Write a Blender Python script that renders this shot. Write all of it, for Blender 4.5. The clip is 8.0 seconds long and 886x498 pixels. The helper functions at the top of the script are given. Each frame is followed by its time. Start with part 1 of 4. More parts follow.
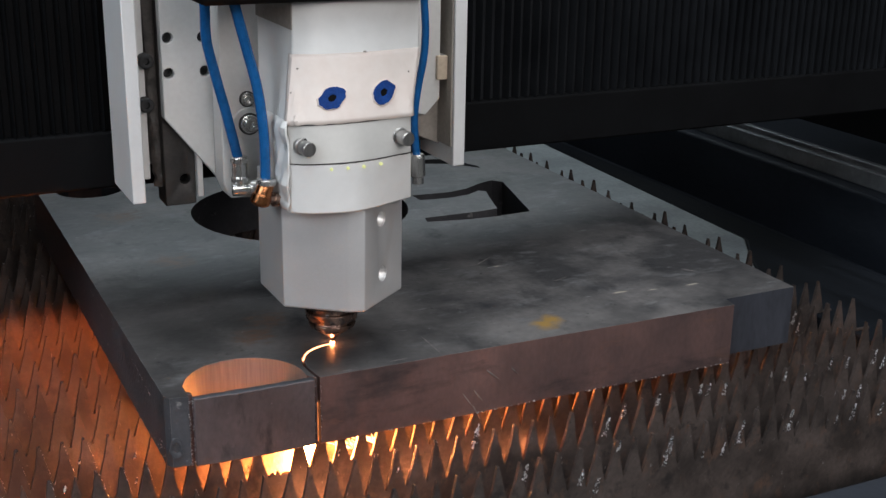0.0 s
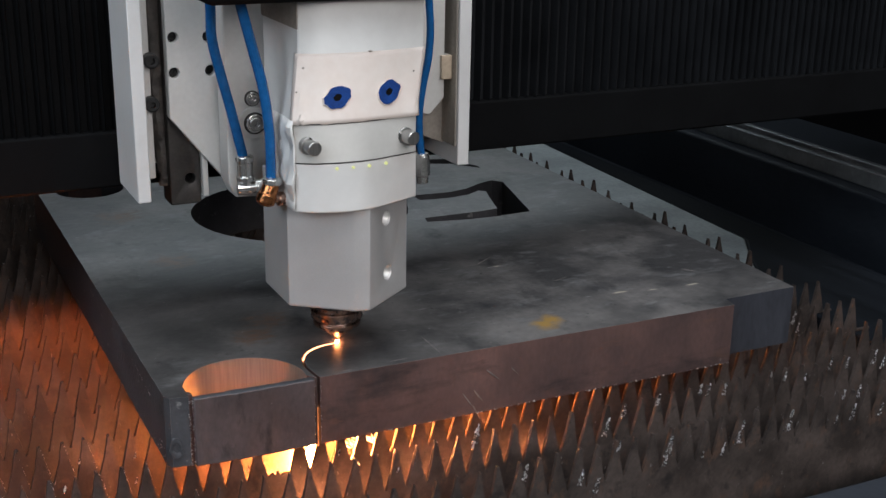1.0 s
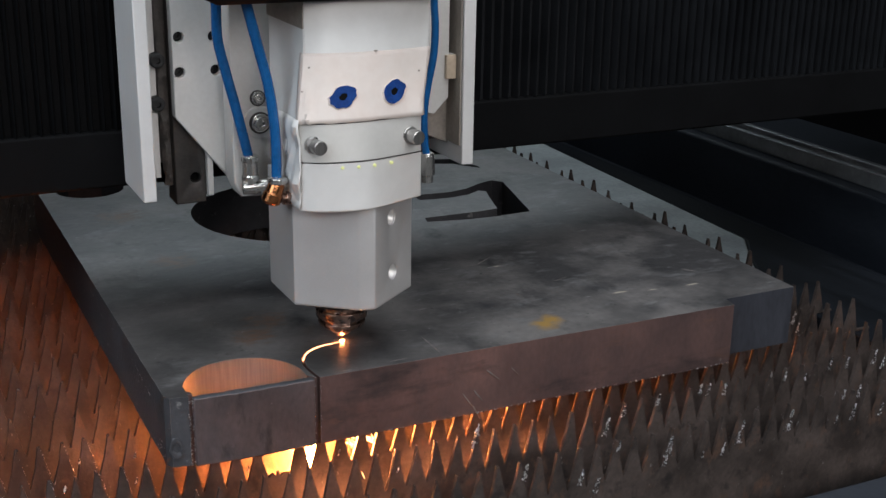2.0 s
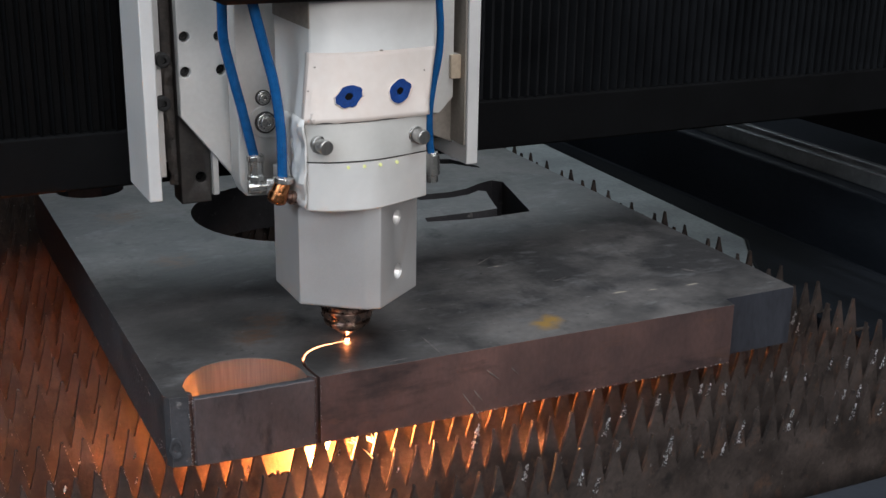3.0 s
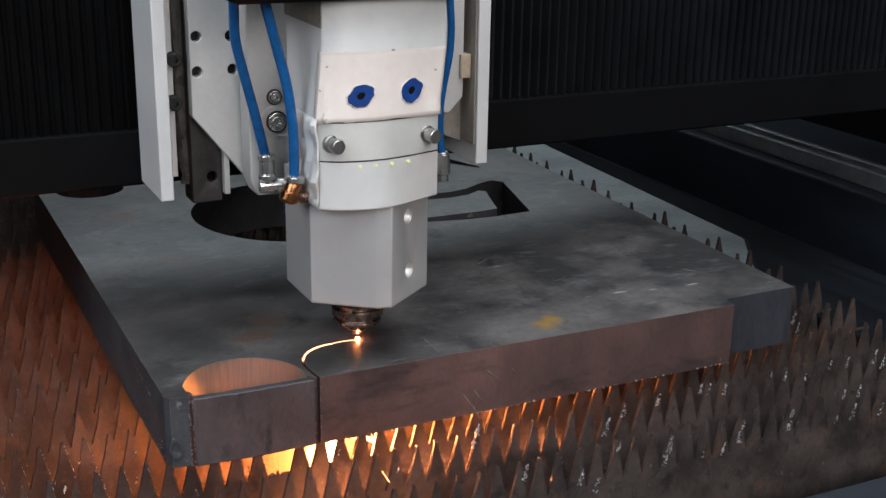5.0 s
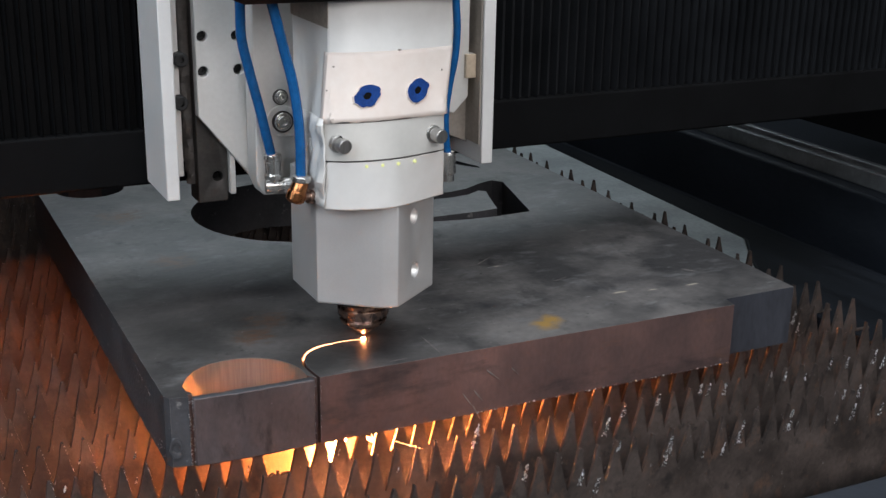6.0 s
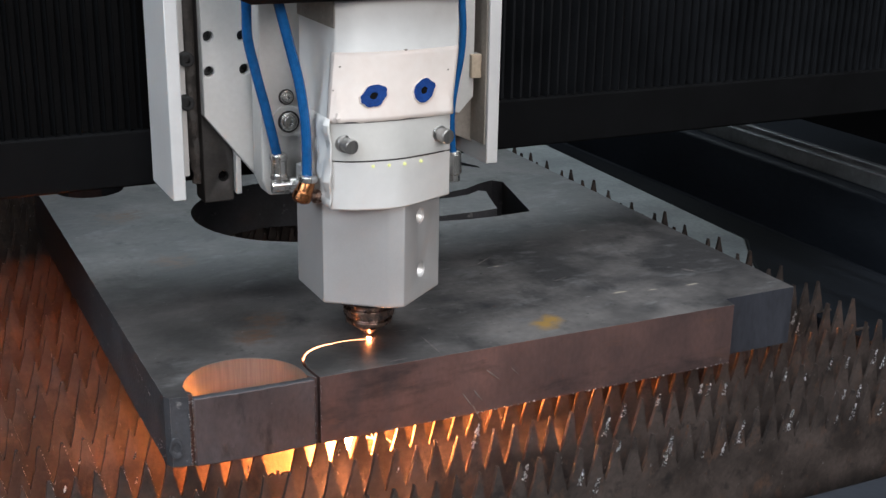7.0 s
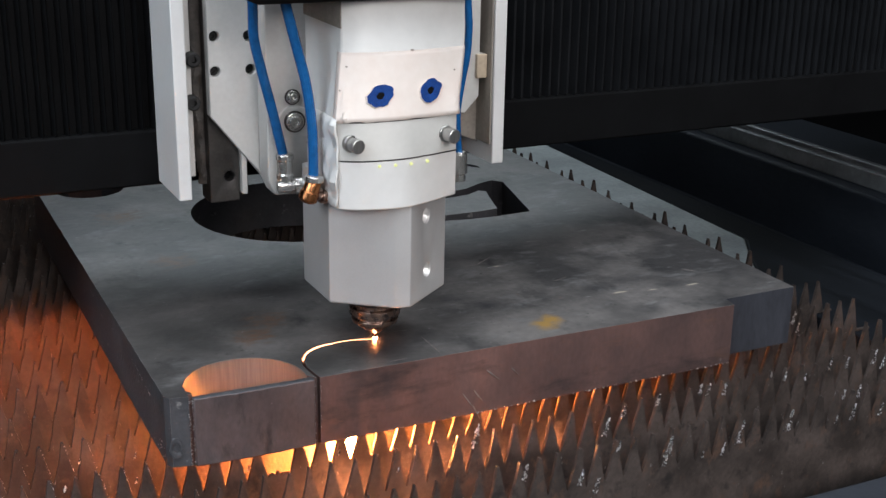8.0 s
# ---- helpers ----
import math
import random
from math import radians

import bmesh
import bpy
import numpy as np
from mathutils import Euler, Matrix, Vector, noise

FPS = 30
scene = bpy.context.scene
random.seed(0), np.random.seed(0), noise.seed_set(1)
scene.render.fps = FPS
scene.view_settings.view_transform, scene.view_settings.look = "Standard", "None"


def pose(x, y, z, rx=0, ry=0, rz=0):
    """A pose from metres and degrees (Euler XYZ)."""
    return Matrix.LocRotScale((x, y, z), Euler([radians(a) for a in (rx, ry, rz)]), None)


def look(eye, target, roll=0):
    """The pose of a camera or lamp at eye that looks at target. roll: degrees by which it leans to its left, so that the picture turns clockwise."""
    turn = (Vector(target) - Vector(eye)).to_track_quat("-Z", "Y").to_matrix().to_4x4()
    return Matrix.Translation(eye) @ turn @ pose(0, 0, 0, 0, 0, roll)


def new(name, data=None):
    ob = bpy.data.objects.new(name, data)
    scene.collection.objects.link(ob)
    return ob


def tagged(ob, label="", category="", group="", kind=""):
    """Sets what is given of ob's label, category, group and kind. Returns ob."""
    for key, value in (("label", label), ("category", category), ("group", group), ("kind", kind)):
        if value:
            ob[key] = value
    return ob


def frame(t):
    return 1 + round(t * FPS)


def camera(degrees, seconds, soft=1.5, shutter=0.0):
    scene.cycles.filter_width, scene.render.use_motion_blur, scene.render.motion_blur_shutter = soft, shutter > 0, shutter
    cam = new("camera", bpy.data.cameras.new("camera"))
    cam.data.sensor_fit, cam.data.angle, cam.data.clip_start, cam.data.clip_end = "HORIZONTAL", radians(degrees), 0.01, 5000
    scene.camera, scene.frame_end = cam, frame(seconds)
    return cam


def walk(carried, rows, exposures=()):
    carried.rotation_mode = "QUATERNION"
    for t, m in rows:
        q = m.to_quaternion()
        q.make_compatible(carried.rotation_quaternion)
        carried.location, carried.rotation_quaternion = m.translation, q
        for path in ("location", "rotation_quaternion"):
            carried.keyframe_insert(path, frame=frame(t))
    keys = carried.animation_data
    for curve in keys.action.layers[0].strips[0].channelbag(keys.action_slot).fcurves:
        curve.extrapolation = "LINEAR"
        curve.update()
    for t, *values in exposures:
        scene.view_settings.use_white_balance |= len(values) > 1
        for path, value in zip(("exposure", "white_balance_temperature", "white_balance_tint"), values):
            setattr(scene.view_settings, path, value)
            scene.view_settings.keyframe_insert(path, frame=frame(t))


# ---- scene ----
cam = camera(39.46, 8.0, 1.5)
EYE = Vector((-0.2626, -0.7203, 0.3958))
VIEW = look(EYE, EYE + Vector((0.41739, 0.85293, -0.31354)), 0.98)
walk(cam, [(0.0, VIEW), (8.0, VIEW)], [(0.0, 0.0), (1.5, -0.08), (3.0, -0.08), (4.5, -0.02), (6.0, 0.15), (7.0, 0.25), (8.0, 0.33)])

# ---- light ----
world = bpy.data.worlds.new("hall_air")
scene.world = world
world.use_nodes = True
world.node_tree.nodes["Background"].inputs[0].default_value = (0.55, 0.66, 0.8, 1)
world.node_tree.nodes["Background"].inputs[1].default_value = 0.05


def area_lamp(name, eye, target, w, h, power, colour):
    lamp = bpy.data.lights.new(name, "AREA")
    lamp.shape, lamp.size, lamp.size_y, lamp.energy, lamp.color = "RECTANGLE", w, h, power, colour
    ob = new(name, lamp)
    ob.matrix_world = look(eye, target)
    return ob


# Unseen fill lights, added to set the brightness from four sides.
area_lamp("fill_front", (0.05, -2.2, 1.05), (0.06, 0.1, 0.12), 1.3, 0.7, 28.0, (1.0, 0.96, 0.95))
area_lamp("fill_top", (0.0, -0.8, 3.2), (0.2, 0.1, 0.0), 3.4, 2.6, 131, (0.89, 0.95, 1.0))
area_lamp("fill_side", (-2.0, -1.1, 1.4), (0.0, 0.2, 0.15), 1.4, 1.0, 31, (0.8, 0.9, 1.0))
area_lamp("fill_back", (1.2, 4.2, 2.5), (0.2, 0.35, 0.0), 3.4, 1.4, 50, (0.8, 0.92, 1.0))


# ---- materials ----
def mat(name, base, other=None, rough=0.5, metal=0.0, scale=40.0, fine=400.0, bump=0.1, stretch=(1, 1, 1), rough_var=0.15, contrast=(0.35, 0.65), depth=0.001, spec=0.5, grain=0.3, world_places=False):
    m = bpy.data.materials.new(name)
    m.use_nodes = True
    nt = m.node_tree
    b = nt.nodes["Principled BSDF"]
    b.inputs["Metallic"].default_value = metal
    b.inputs["Specular IOR Level"].default_value = spec
    other = other or tuple(c * 0.75 for c in base)
    co = nt.nodes.new("ShaderNodeTexCoord")
    mp = nt.nodes.new("ShaderNodeMapping")
    mp.inputs["Scale"].default_value = stretch
    if world_places:
        nt.links.new(nt.nodes.new("ShaderNodeNewGeometry").outputs["Position"], mp.inputs[0])
    else:
        nt.links.new(co.outputs["Object"], mp.inputs[0])
    n1 = nt.nodes.new("ShaderNodeTexNoise")
    n1.inputs["Scale"].default_value, n1.inputs["Detail"].default_value, n1.inputs["Roughness"].default_value = scale, 6, 0.6
    n2 = nt.nodes.new("ShaderNodeTexNoise")
    n2.inputs["Scale"].default_value, n2.inputs["Detail"].default_value = fine, 4
    for n in (n1, n2):
        nt.links.new(mp.outputs[0], n.inputs["Vector"])
    ramp = nt.nodes.new("ShaderNodeValToRGB")
    ramp.color_ramp.elements[0].position, ramp.color_ramp.elements[1].position = contrast
    ramp.color_ramp.elements[0].color, ramp.color_ramp.elements[1].color = (*other, 1), (*base, 1)
    nt.links.new(n1.outputs["Fac"], ramp.inputs[0])
    mix = nt.nodes.new("ShaderNodeMixRGB")
    mix.blend_type, mix.inputs[0].default_value = "OVERLAY", grain
    nt.links.new(ramp.outputs[0], mix.inputs[1])
    nt.links.new(n2.outputs["Fac"], mix.inputs[2])
    nt.links.new(mix.outputs[0], b.inputs["Base Color"])
    rr = nt.nodes.new("ShaderNodeMapRange")
    rr.inputs["To Min"].default_value, rr.inputs["To Max"].default_value = max(0.05, rough - rough_var), min(1, rough + rough_var)
    nt.links.new(n1.outputs["Fac"], rr.inputs[0])
    nt.links.new(rr.outputs[0], b.inputs["Roughness"])
    bp = nt.nodes.new("ShaderNodeBump")
    bp.inputs["Strength"].default_value, bp.inputs["Distance"].default_value = bump, depth
    nt.links.new(n2.outputs["Fac"], bp.inputs["Height"])
    nt.links.new(bp.outputs[0], b.inputs["Normal"])
    return m


def glow(name, colour, strength):
    m = bpy.data.materials.new(name)
    m.use_nodes = True
    b = m.node_tree.nodes["Principled BSDF"]
    b.inputs["Base Color"].default_value = (0.1, 0.05, 0.02, 1)
    b.inputs["Emission Color"].default_value = (*colour, 1)
    b.inputs["Emission Strength"].default_value = strength
    return m



def layer(nt, under, colour, scale, lo, hi, stretch=(1, 1, 1), spots=(), seed=0.0, squash=1.0, world_places=False):
    """A second surface over the first where a stretched noise is high, or near given spots (x, y, reach)."""
    co = nt.nodes.new("ShaderNodeTexCoord")
    mp = nt.nodes.new("ShaderNodeMapping")
    mp.inputs["Scale"].default_value, mp.inputs["Location"].default_value = stretch, (seed, seed * 1.7, 0)
    n = nt.nodes.new("ShaderNodeTexNoise")
    n.inputs["Scale"].default_value, n.inputs["Detail"].default_value, n.inputs["Roughness"].default_value = scale, 8, 0.65
    nt.links.new(nt.nodes.new("ShaderNodeNewGeometry").outputs["Position"] if world_places else co.outputs["Object"], mp.inputs[0])
    nt.links.new(mp.outputs[0], n.inputs["Vector"])
    value = n.outputs["Fac"]
    near = None
    for x, y, reach in spots:
        d = nt.nodes.new("ShaderNodeVectorMath")
        d.operation = "DISTANCE"
        d.inputs[1].default_value = (x, y * squash, 0.05)
        flat = nt.nodes.new("ShaderNodeVectorMath")
        flat.operation = "MULTIPLY"
        flat.inputs[1].default_value = (1, squash, 1)
        nt.links.new(co.outputs["Object"], flat.inputs[0])
        nt.links.new(flat.outputs[0], d.inputs[0])
        r = nt.nodes.new("ShaderNodeMapRange")
        r.inputs["From Min"].default_value, r.inputs["From Max"].default_value = 0, reach
        r.inputs["To Min"].default_value, r.inputs["To Max"].default_value = 1, 0
        nt.links.new(d.outputs["Value"], r.inputs[0])
        if near is None:
            near = r.outputs[0]
        else:
            m = nt.nodes.new("ShaderNodeMath")
            m.operation = "MAXIMUM"
            nt.links.new(near, m.inputs[0])
            nt.links.new(r.outputs[0], m.inputs[1])
            near = m.outputs[0]
    if near is not None:
        m = nt.nodes.new("ShaderNodeMath")
        m.operation = "MULTIPLY"
        nt.links.new(near, m.inputs[0])
        nt.links.new(value, m.inputs[1])
        value = m.outputs[0]
    r = nt.nodes.new("ShaderNodeMapRange")
    r.inputs["From Min"].default_value, r.inputs["From Max"].default_value = lo, hi
    nt.links.new(value, r.inputs[0])
    mix = nt.nodes.new("ShaderNodeMixRGB")
    mix.inputs[2].default_value = (*colour, 1)
    nt.links.new(r.outputs[0], mix.inputs[0])
    nt.links.new(under, mix.inputs[1])
    return mix.outputs[0], r.outputs[0]


CREAM = ((0.282, 0.0638, 0.016), (0.31, 0.058, 0.009), (0.347, 0.056, 0.014), (0.22, 0.16, 0.008))


def plate_top():
    m = mat("mill_scale", (0.187, 0.175, 0.171), (0.063, 0.061, 0.063), 0.47, 0.45, 11, 140, 0.35, rough_var=0.17, contrast=(0.38, 0.66))
    nt = m.node_tree
    b = nt.nodes["Principled BSDF"]
    col = b.inputs["Base Color"].links[0].from_socket
    col, _ = layer(nt, col, (0.2, 0.2, 0.205), 26, 0.55, 0.76, (1, 2.2, 1), seed=3.1)
    col, _ = layer(nt, col, (0.04, 0.04, 0.043), 17, 0.56, 0.7, (1.3, 1, 1), seed=7.7)
    col, _ = layer(nt, col, (0.28, 0.285, 0.285), 60, 0.64, 0.72, (0.5, 2.5, 1), seed=1.3)
    # broad darker areas laid over the plate's left front
    col, _ = layer(nt, col, (0.062, 0.06, 0.06), 22, 0.1, 0.5, (1, 1.3, 1), spots=((-0.077, 0.214, 0.100), (-0.068, 0.108, 0.090), (-0.013, 0.120, 0.080), (-0.046, 0.229, 0.090), (0.008, 0.030, 0.050)), seed=8.2)
    col, _ = layer(nt, col, (0.045, 0.045, 0.049), 40, 0.2, 0.62, (1, 1.4, 1), spots=((0.304, 0.086, 0.050), (0.334, 0.064, 0.035), (0.267, 0.080, 0.045), (0.167, 0.079, 0.045), (0.147, 0.104, 0.035), (0.284, 0.024, 0.030), (0.098, 0.047, 0.020)), seed=6.4, squash=1.6)
    col, _ = layer(nt, col, (0.14, 0.085, 0.06), 95, 0.32, 0.52, (1, 2.0, 1), spots=((-0.03, 0.28, 0.06), (-0.02, 0.09, 0.05), (0.0, 0.12, 0.05), (-0.045, 0.43, 0.07), (0.12, 0.2, 0.04)), seed=5.0)
    col, _ = layer(nt, col, (0.36, 0.22, 0.07), 75, 0.2, 0.46, (1, 1.0, 1), spots=((0.19, 0.026, 0.022), (0.198, 0.034, 0.02)), seed=2.0)
    col, _ = layer(nt, col, (0.45, 0.4, 0.33), 120, 0.22, 0.38, (1, 2, 1), spots=CREAM, seed=4.0, squash=4.5)
    col, _ = layer(nt, col, (0.4, 0.4, 0.4), 240, 0.66, 0.74, (0.6, 1.6, 1), seed=11.0)
    col, _ = layer(nt, col, (0.03, 0.03, 0.032), 170, 0.62, 0.72, (1, 1.4, 1), seed=13.0)
    nt.links.new(col, b.inputs["Base Color"])
    return m


def cut_side():
    m = mat("cut_steel", (0.185, 0.104, 0.092), (0.055, 0.043, 0.045), 0.52, 0.4, 13, 300, 0.25, stretch=(1, 1, 0.6), grain=0.2, contrast=(0.3, 0.7))
    nt = m.node_tree
    b = nt.nodes["Principled BSDF"]
    col = b.inputs["Base Color"].links[0].from_socket
    col, _ = layer(nt, col, (0.03, 0.026, 0.028), 9, 0.55, 0.72, (1, 1, 3), seed=2.7)
    col, _ = layer(nt, col, (0.3, 0.26, 0.25), 75, 0.68, 0.76, (0.6, 0.6, 1.3), seed=6.1)
    col, _ = layer(nt, col, (0.17, 0.09, 0.065), 30, 0.58, 0.75, (0.5, 0.5, 1.6), seed=8.8)
    nt.links.new(col, b.inputs["Base Color"])
    return m


def scuffed_shaded():
    m = mat("scuffed_and_shaded_steel", (0.058, 0.058, 0.066), (0.027, 0.028, 0.033), 0.66, 0.12, 28, 260, 0.5, grain=0.25)
    nt = m.node_tree
    b = nt.nodes["Principled BSDF"]
    col = b.inputs["Base Color"].links[0].from_socket
    col, _ = layer(nt, col, (0.2, 0.2, 0.2), 90, 0.62, 0.72, (1, 0.35, 1), seed=9.3)
    col, _ = layer(nt, col, (0.4, 0.39, 0.38), 220, 0.68, 0.74, (1, 0.6, 0.5), seed=4.4)
    nt.links.new(col, b.inputs["Base Color"])
    return m


def dull_side():
    m = mat("dull_cut_steel", (0.115, 0.088, 0.09), (0.05, 0.04, 0.043), 0.58, 0.25, 16, 300, 0.35, stretch=(1, 1, 0.6), grain=0.3, contrast=(0.3, 0.7))
    nt = m.node_tree
    b = nt.nodes["Principled BSDF"]
    col = b.inputs["Base Color"].links[0].from_socket
    col, _ = layer(nt, col, (0.024, 0.021, 0.023), 60, 0.56, 0.7, (1, 1, 0.35), seed=3.7)
    col, _ = layer(nt, col, (0.22, 0.2, 0.2), 150, 0.66, 0.75, (0.8, 0.8, 0.5), seed=1.9)
    nt.links.new(col, b.inputs["Base Color"])
    return m


def slat_steel():
    m = mat("burnt_slat_steel", (0.094, 0.074, 0.067), (0.042, 0.034, 0.031), 0.5, 0.35, 22, 300, 0.3, spec=0.35, contrast=(0.38, 0.64), world_places=True)
    nt = m.node_tree
    b = nt.nodes["Principled BSDF"]
    col = b.inputs["Base Color"].links[0].from_socket
    col, _ = layer(nt, col, (0.125, 0.075, 0.055), 70, 0.56, 0.72, (1, 1, 0.6), seed=2.2, world_places=True)
    col, _ = layer(nt, col, (0.03, 0.026, 0.025), 55, 0.56, 0.68, (1, 1, 0.8), seed=5.1, world_places=True)
    col, _ = layer(nt, col, (0.33, 0.32, 0.31), 260, 0.66, 0.73, (1, 1, 0.5), seed=7.3, world_places=True)
    nt.links.new(col, b.inputs["Base Color"])
    return m


SCALE_TOP = plate_top()
SCUFFED_SHADED = scuffed_shaded()
DULL = dull_side()
CUT_SIDE = cut_side()
BORE = mat("striated_cut", (0.27, 0.23, 0.2), (0.235, 0.2, 0.175), 0.42, 0.5, 420, 900, 0.12, stretch=(1, 1, 0.04))
SLAT = slat_steel()
SLAG = mat("grey_slag", (0.75, 0.75, 0.76), (0.25, 0.245, 0.245), 0.28, 0.9, 350, 1100, 1.0, contrast=(0.4, 0.65), depth=0.0015)
ALU = mat("anodised_grey", (0.56, 0.55, 0.55), (0.5, 0.49, 0.49), 0.38, 0.45, 18, 900, 0.03, grain=0.06, rough_var=0.06)
WHITE = mat("white_paint", (0.65, 0.645, 0.645), (0.59, 0.585, 0.585), 0.4, 0.0, 15, 300, 0.04, grain=0.06)
TAPE = mat("white_tape", (0.66, 0.655, 0.645), (0.59, 0.585, 0.575), 0.36, 0.0, 18, 120, 0.08, grain=0.08)
PINK = mat("yellowed_tape", (0.61, 0.52, 0.475), (0.6, 0.545, 0.51), 0.5, 0.0, 22, 160, 0.12, grain=0.08)
KNOB = mat("turned_aluminium", (0.5, 0.49, 0.48), (0.24, 0.235, 0.23), 0.3, 0.9, 90, 900, 0.3, stretch=(1, 1, 0.1), grain=0.2)
BAND = mat("grey_band", (0.52, 0.51, 0.49), (0.47, 0.46, 0.44), 0.42, 0.15, 20, 300, 0.04, grain=0.05)
GREY = mat("grey_paint", (0.56, 0.545, 0.53), (0.48, 0.47, 0.455), 0.45, 0.1, 12, 300, 0.05, grain=0.08)
DARKRAIL = mat("dark_rail_steel", (0.07, 0.064, 0.06), (0.035, 0.033, 0.033), 0.45, 0.6, 30, 400, 0.2)
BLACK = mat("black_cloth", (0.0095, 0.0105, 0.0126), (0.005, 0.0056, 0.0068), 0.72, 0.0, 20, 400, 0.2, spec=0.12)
BLACKP = mat("black_paint_and_shade", (0.005, 0.0052, 0.0058), (0.0034, 0.0034, 0.0038), 0.75, 0.0, 20, 300, 0.1, spec=0.05)
HOLE = mat("bore_black", (0.015, 0.015, 0.016), None, 0.6, 0.3, 100, 600, 0.1)
CHROME = mat("chrome", (0.72, 0.71, 0.69), (0.64, 0.63, 0.61), 0.25, 0.95, 120, 700, 0.05, rough_var=0.06)
BRASS = mat("brass", (0.5, 0.21, 0.09), (0.3, 0.12, 0.05), 0.25, 1.0, 120, 700, 0.1, rough_var=0.08)
COPPER = mat("heated_copper", (0.4, 0.26, 0.2), (0.16, 0.12, 0.11), 0.28, 1.0, 200, 900, 0.1, rough_var=0.08)
TUBE = mat("blue_tube", (0.009, 0.092, 0.275), (0.006, 0.07, 0.215), 0.16, 0.0, 60, 300, 0.02)
NAVY = mat("navy_foam", (0.008, 0.043, 0.19), (0.005, 0.025, 0.12), 0.7, 0.0, 120, 700, 0.4, spec=0.15)
FRAME = mat("frame_paint", (0.024, 0.028, 0.037), (0.013, 0.015, 0.02), 0.5, 0.1, 12, 200, 0.2)
PALE = mat("pale_sheet", (0.34, 0.385, 0.4), (0.21, 0.24, 0.25), 0.5, 0.1, 14, 200, 0.1)
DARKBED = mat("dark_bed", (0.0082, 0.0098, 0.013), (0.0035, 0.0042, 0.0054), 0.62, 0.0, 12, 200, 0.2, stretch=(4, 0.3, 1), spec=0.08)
BEAM = mat("dark_blue_paint", (0.017, 0.021, 0.028), (0.008, 0.01, 0.014), 0.55, 0.0, 9, 200, 0.2, stretch=(3, 0.4, 1), spec=0.15)
ENCLOSE = mat("dark_panel", (0.008, 0.0085, 0.0095), (0.005, 0.005, 0.006), 0.7, 0.0, 6, 100, 0.1, spec=0.1)
SLEEVE = mat("burnt_sleeve_and_gap", (0.085, 0.072, 0.065), (0.022, 0.02, 0.019), 0.6, 0.0, 70, 500, 0.6)
LUG = mat("pale_tan_paint", (0.48, 0.39, 0.29), (0.41, 0.33, 0.25), 0.5, 0.05, 25, 300, 0.08)
TAN = mat("tan_paint", (0.3, 0.265, 0.23), (0.2, 0.175, 0.155), 0.5, 0.1, 20, 300, 0.1)
WORN_EDGE = mat("worn_steel_edge", (0.4, 0.385, 0.38), (0.15, 0.14, 0.14), 0.45, 0.6, 60, 500, 0.4, contrast=(0.4, 0.62))
SCRATCH = mat("scratched_bright_steel", (0.3, 0.27, 0.26), (0.16, 0.14, 0.135), 0.45, 0.5, 200, 900, 0.3)
# Paler metal for the ports: the light their cones catch, put into colour.
DISH = mat("lit_countersink", (0.78, 0.77, 0.76), (0.66, 0.65, 0.64), 0.42, 0.5, 60, 700, 0.05, grain=0.05)
GUIDE = mat("ground_rail", (0.2, 0.21, 0.22), (0.11, 0.117, 0.125), 0.4, 0.4, 20, 200, 0.1)
BLUED = mat("blued_steel", (0.062, 0.066, 0.082), (0.036, 0.038, 0.048), 0.5, 0.4, 30, 300, 0.3, stretch=(1, 1, 0.3))
CONCRETE = mat("concrete", (0.22, 0.22, 0.21), (0.15, 0.15, 0.15), 0.8, 0.0, 3, 60, 0.2)
PLASTER = mat("hall_paint", (0.12, 0.125, 0.13), (0.09, 0.095, 0.1), 0.8, 0.0, 2, 40, 0.1)
JET = glow("molten_jet", (1.0, 0.28, 0.06), 1450)
SPARK = glow("hot_spark", (1.0, 0.5, 0.2), 9)
FILL_GLOW = glow("fill_glow", (1.0, 0.2, 0.035), 310)
TIPGLOW = glow("arc_glow", (1.0, 0.3, 0.1), 220)
TRICKLE = glow("cooling_melt", (1.0, 0.3, 0.08), 1.6)
FILL_DROPS = glow("fill_drop_glow", (1.0, 0.34, 0.12), 210)
KERF = glow("hot_kerf", (1.0, 0.42, 0.2), 5.5)
LED = glow("led_green", (0.9, 1.0, 0.45), 0.7)

# ---- mesh helpers ----
ORIGIN = {}


def root_of(ob):
    while ob.parent:
        ob = ob.parent
    return ob


def part(name, bm, material, parent=None, label="", smooth=True, bevel=0.0):
    """Link a bmesh, drawn in world places, as one mesh under its thing."""
    me = bpy.data.meshes.new(name)
    if parent:
        bmesh.ops.translate(bm, verts=bm.verts, vec=-ORIGIN[root_of(parent)])
    bmesh.ops.recalc_face_normals(bm, faces=bm.faces)
    for f in bm.faces:
        f.smooth = smooth
    bm.to_mesh(me)
    bm.free()
    if smooth:
        me.set_sharp_from_angle(angle=radians(24))
    for m in (material if isinstance(material, (list, tuple)) else [material]):
        me.materials.append(m)
    ob = new(name, me)
    if parent:
        ob.parent = parent
    if bevel:
        mod = ob.modifiers.new("bevel", "BEVEL")
        mod.width, mod.segments, mod.limit_method, mod.angle_limit = bevel, 2, "ANGLE", radians(35)
    if label:
        tagged(ob, label)
    return ob


def thing(name, origin, label, category, group="", kind=""):
    ob = new(name)
    ob.empty_display_size = 0.02
    ob.location = origin
    ORIGIN[ob] = Vector(origin)
    return tagged(ob, label, category, group, kind)


def solid(name, bm, material, label, category, group="", kind="", smooth=True, bevel=0.0):
    """A top-level thing of one mesh."""
    return tagged(part(name, bm, material, None, "", smooth, bevel), label, category, group, kind)


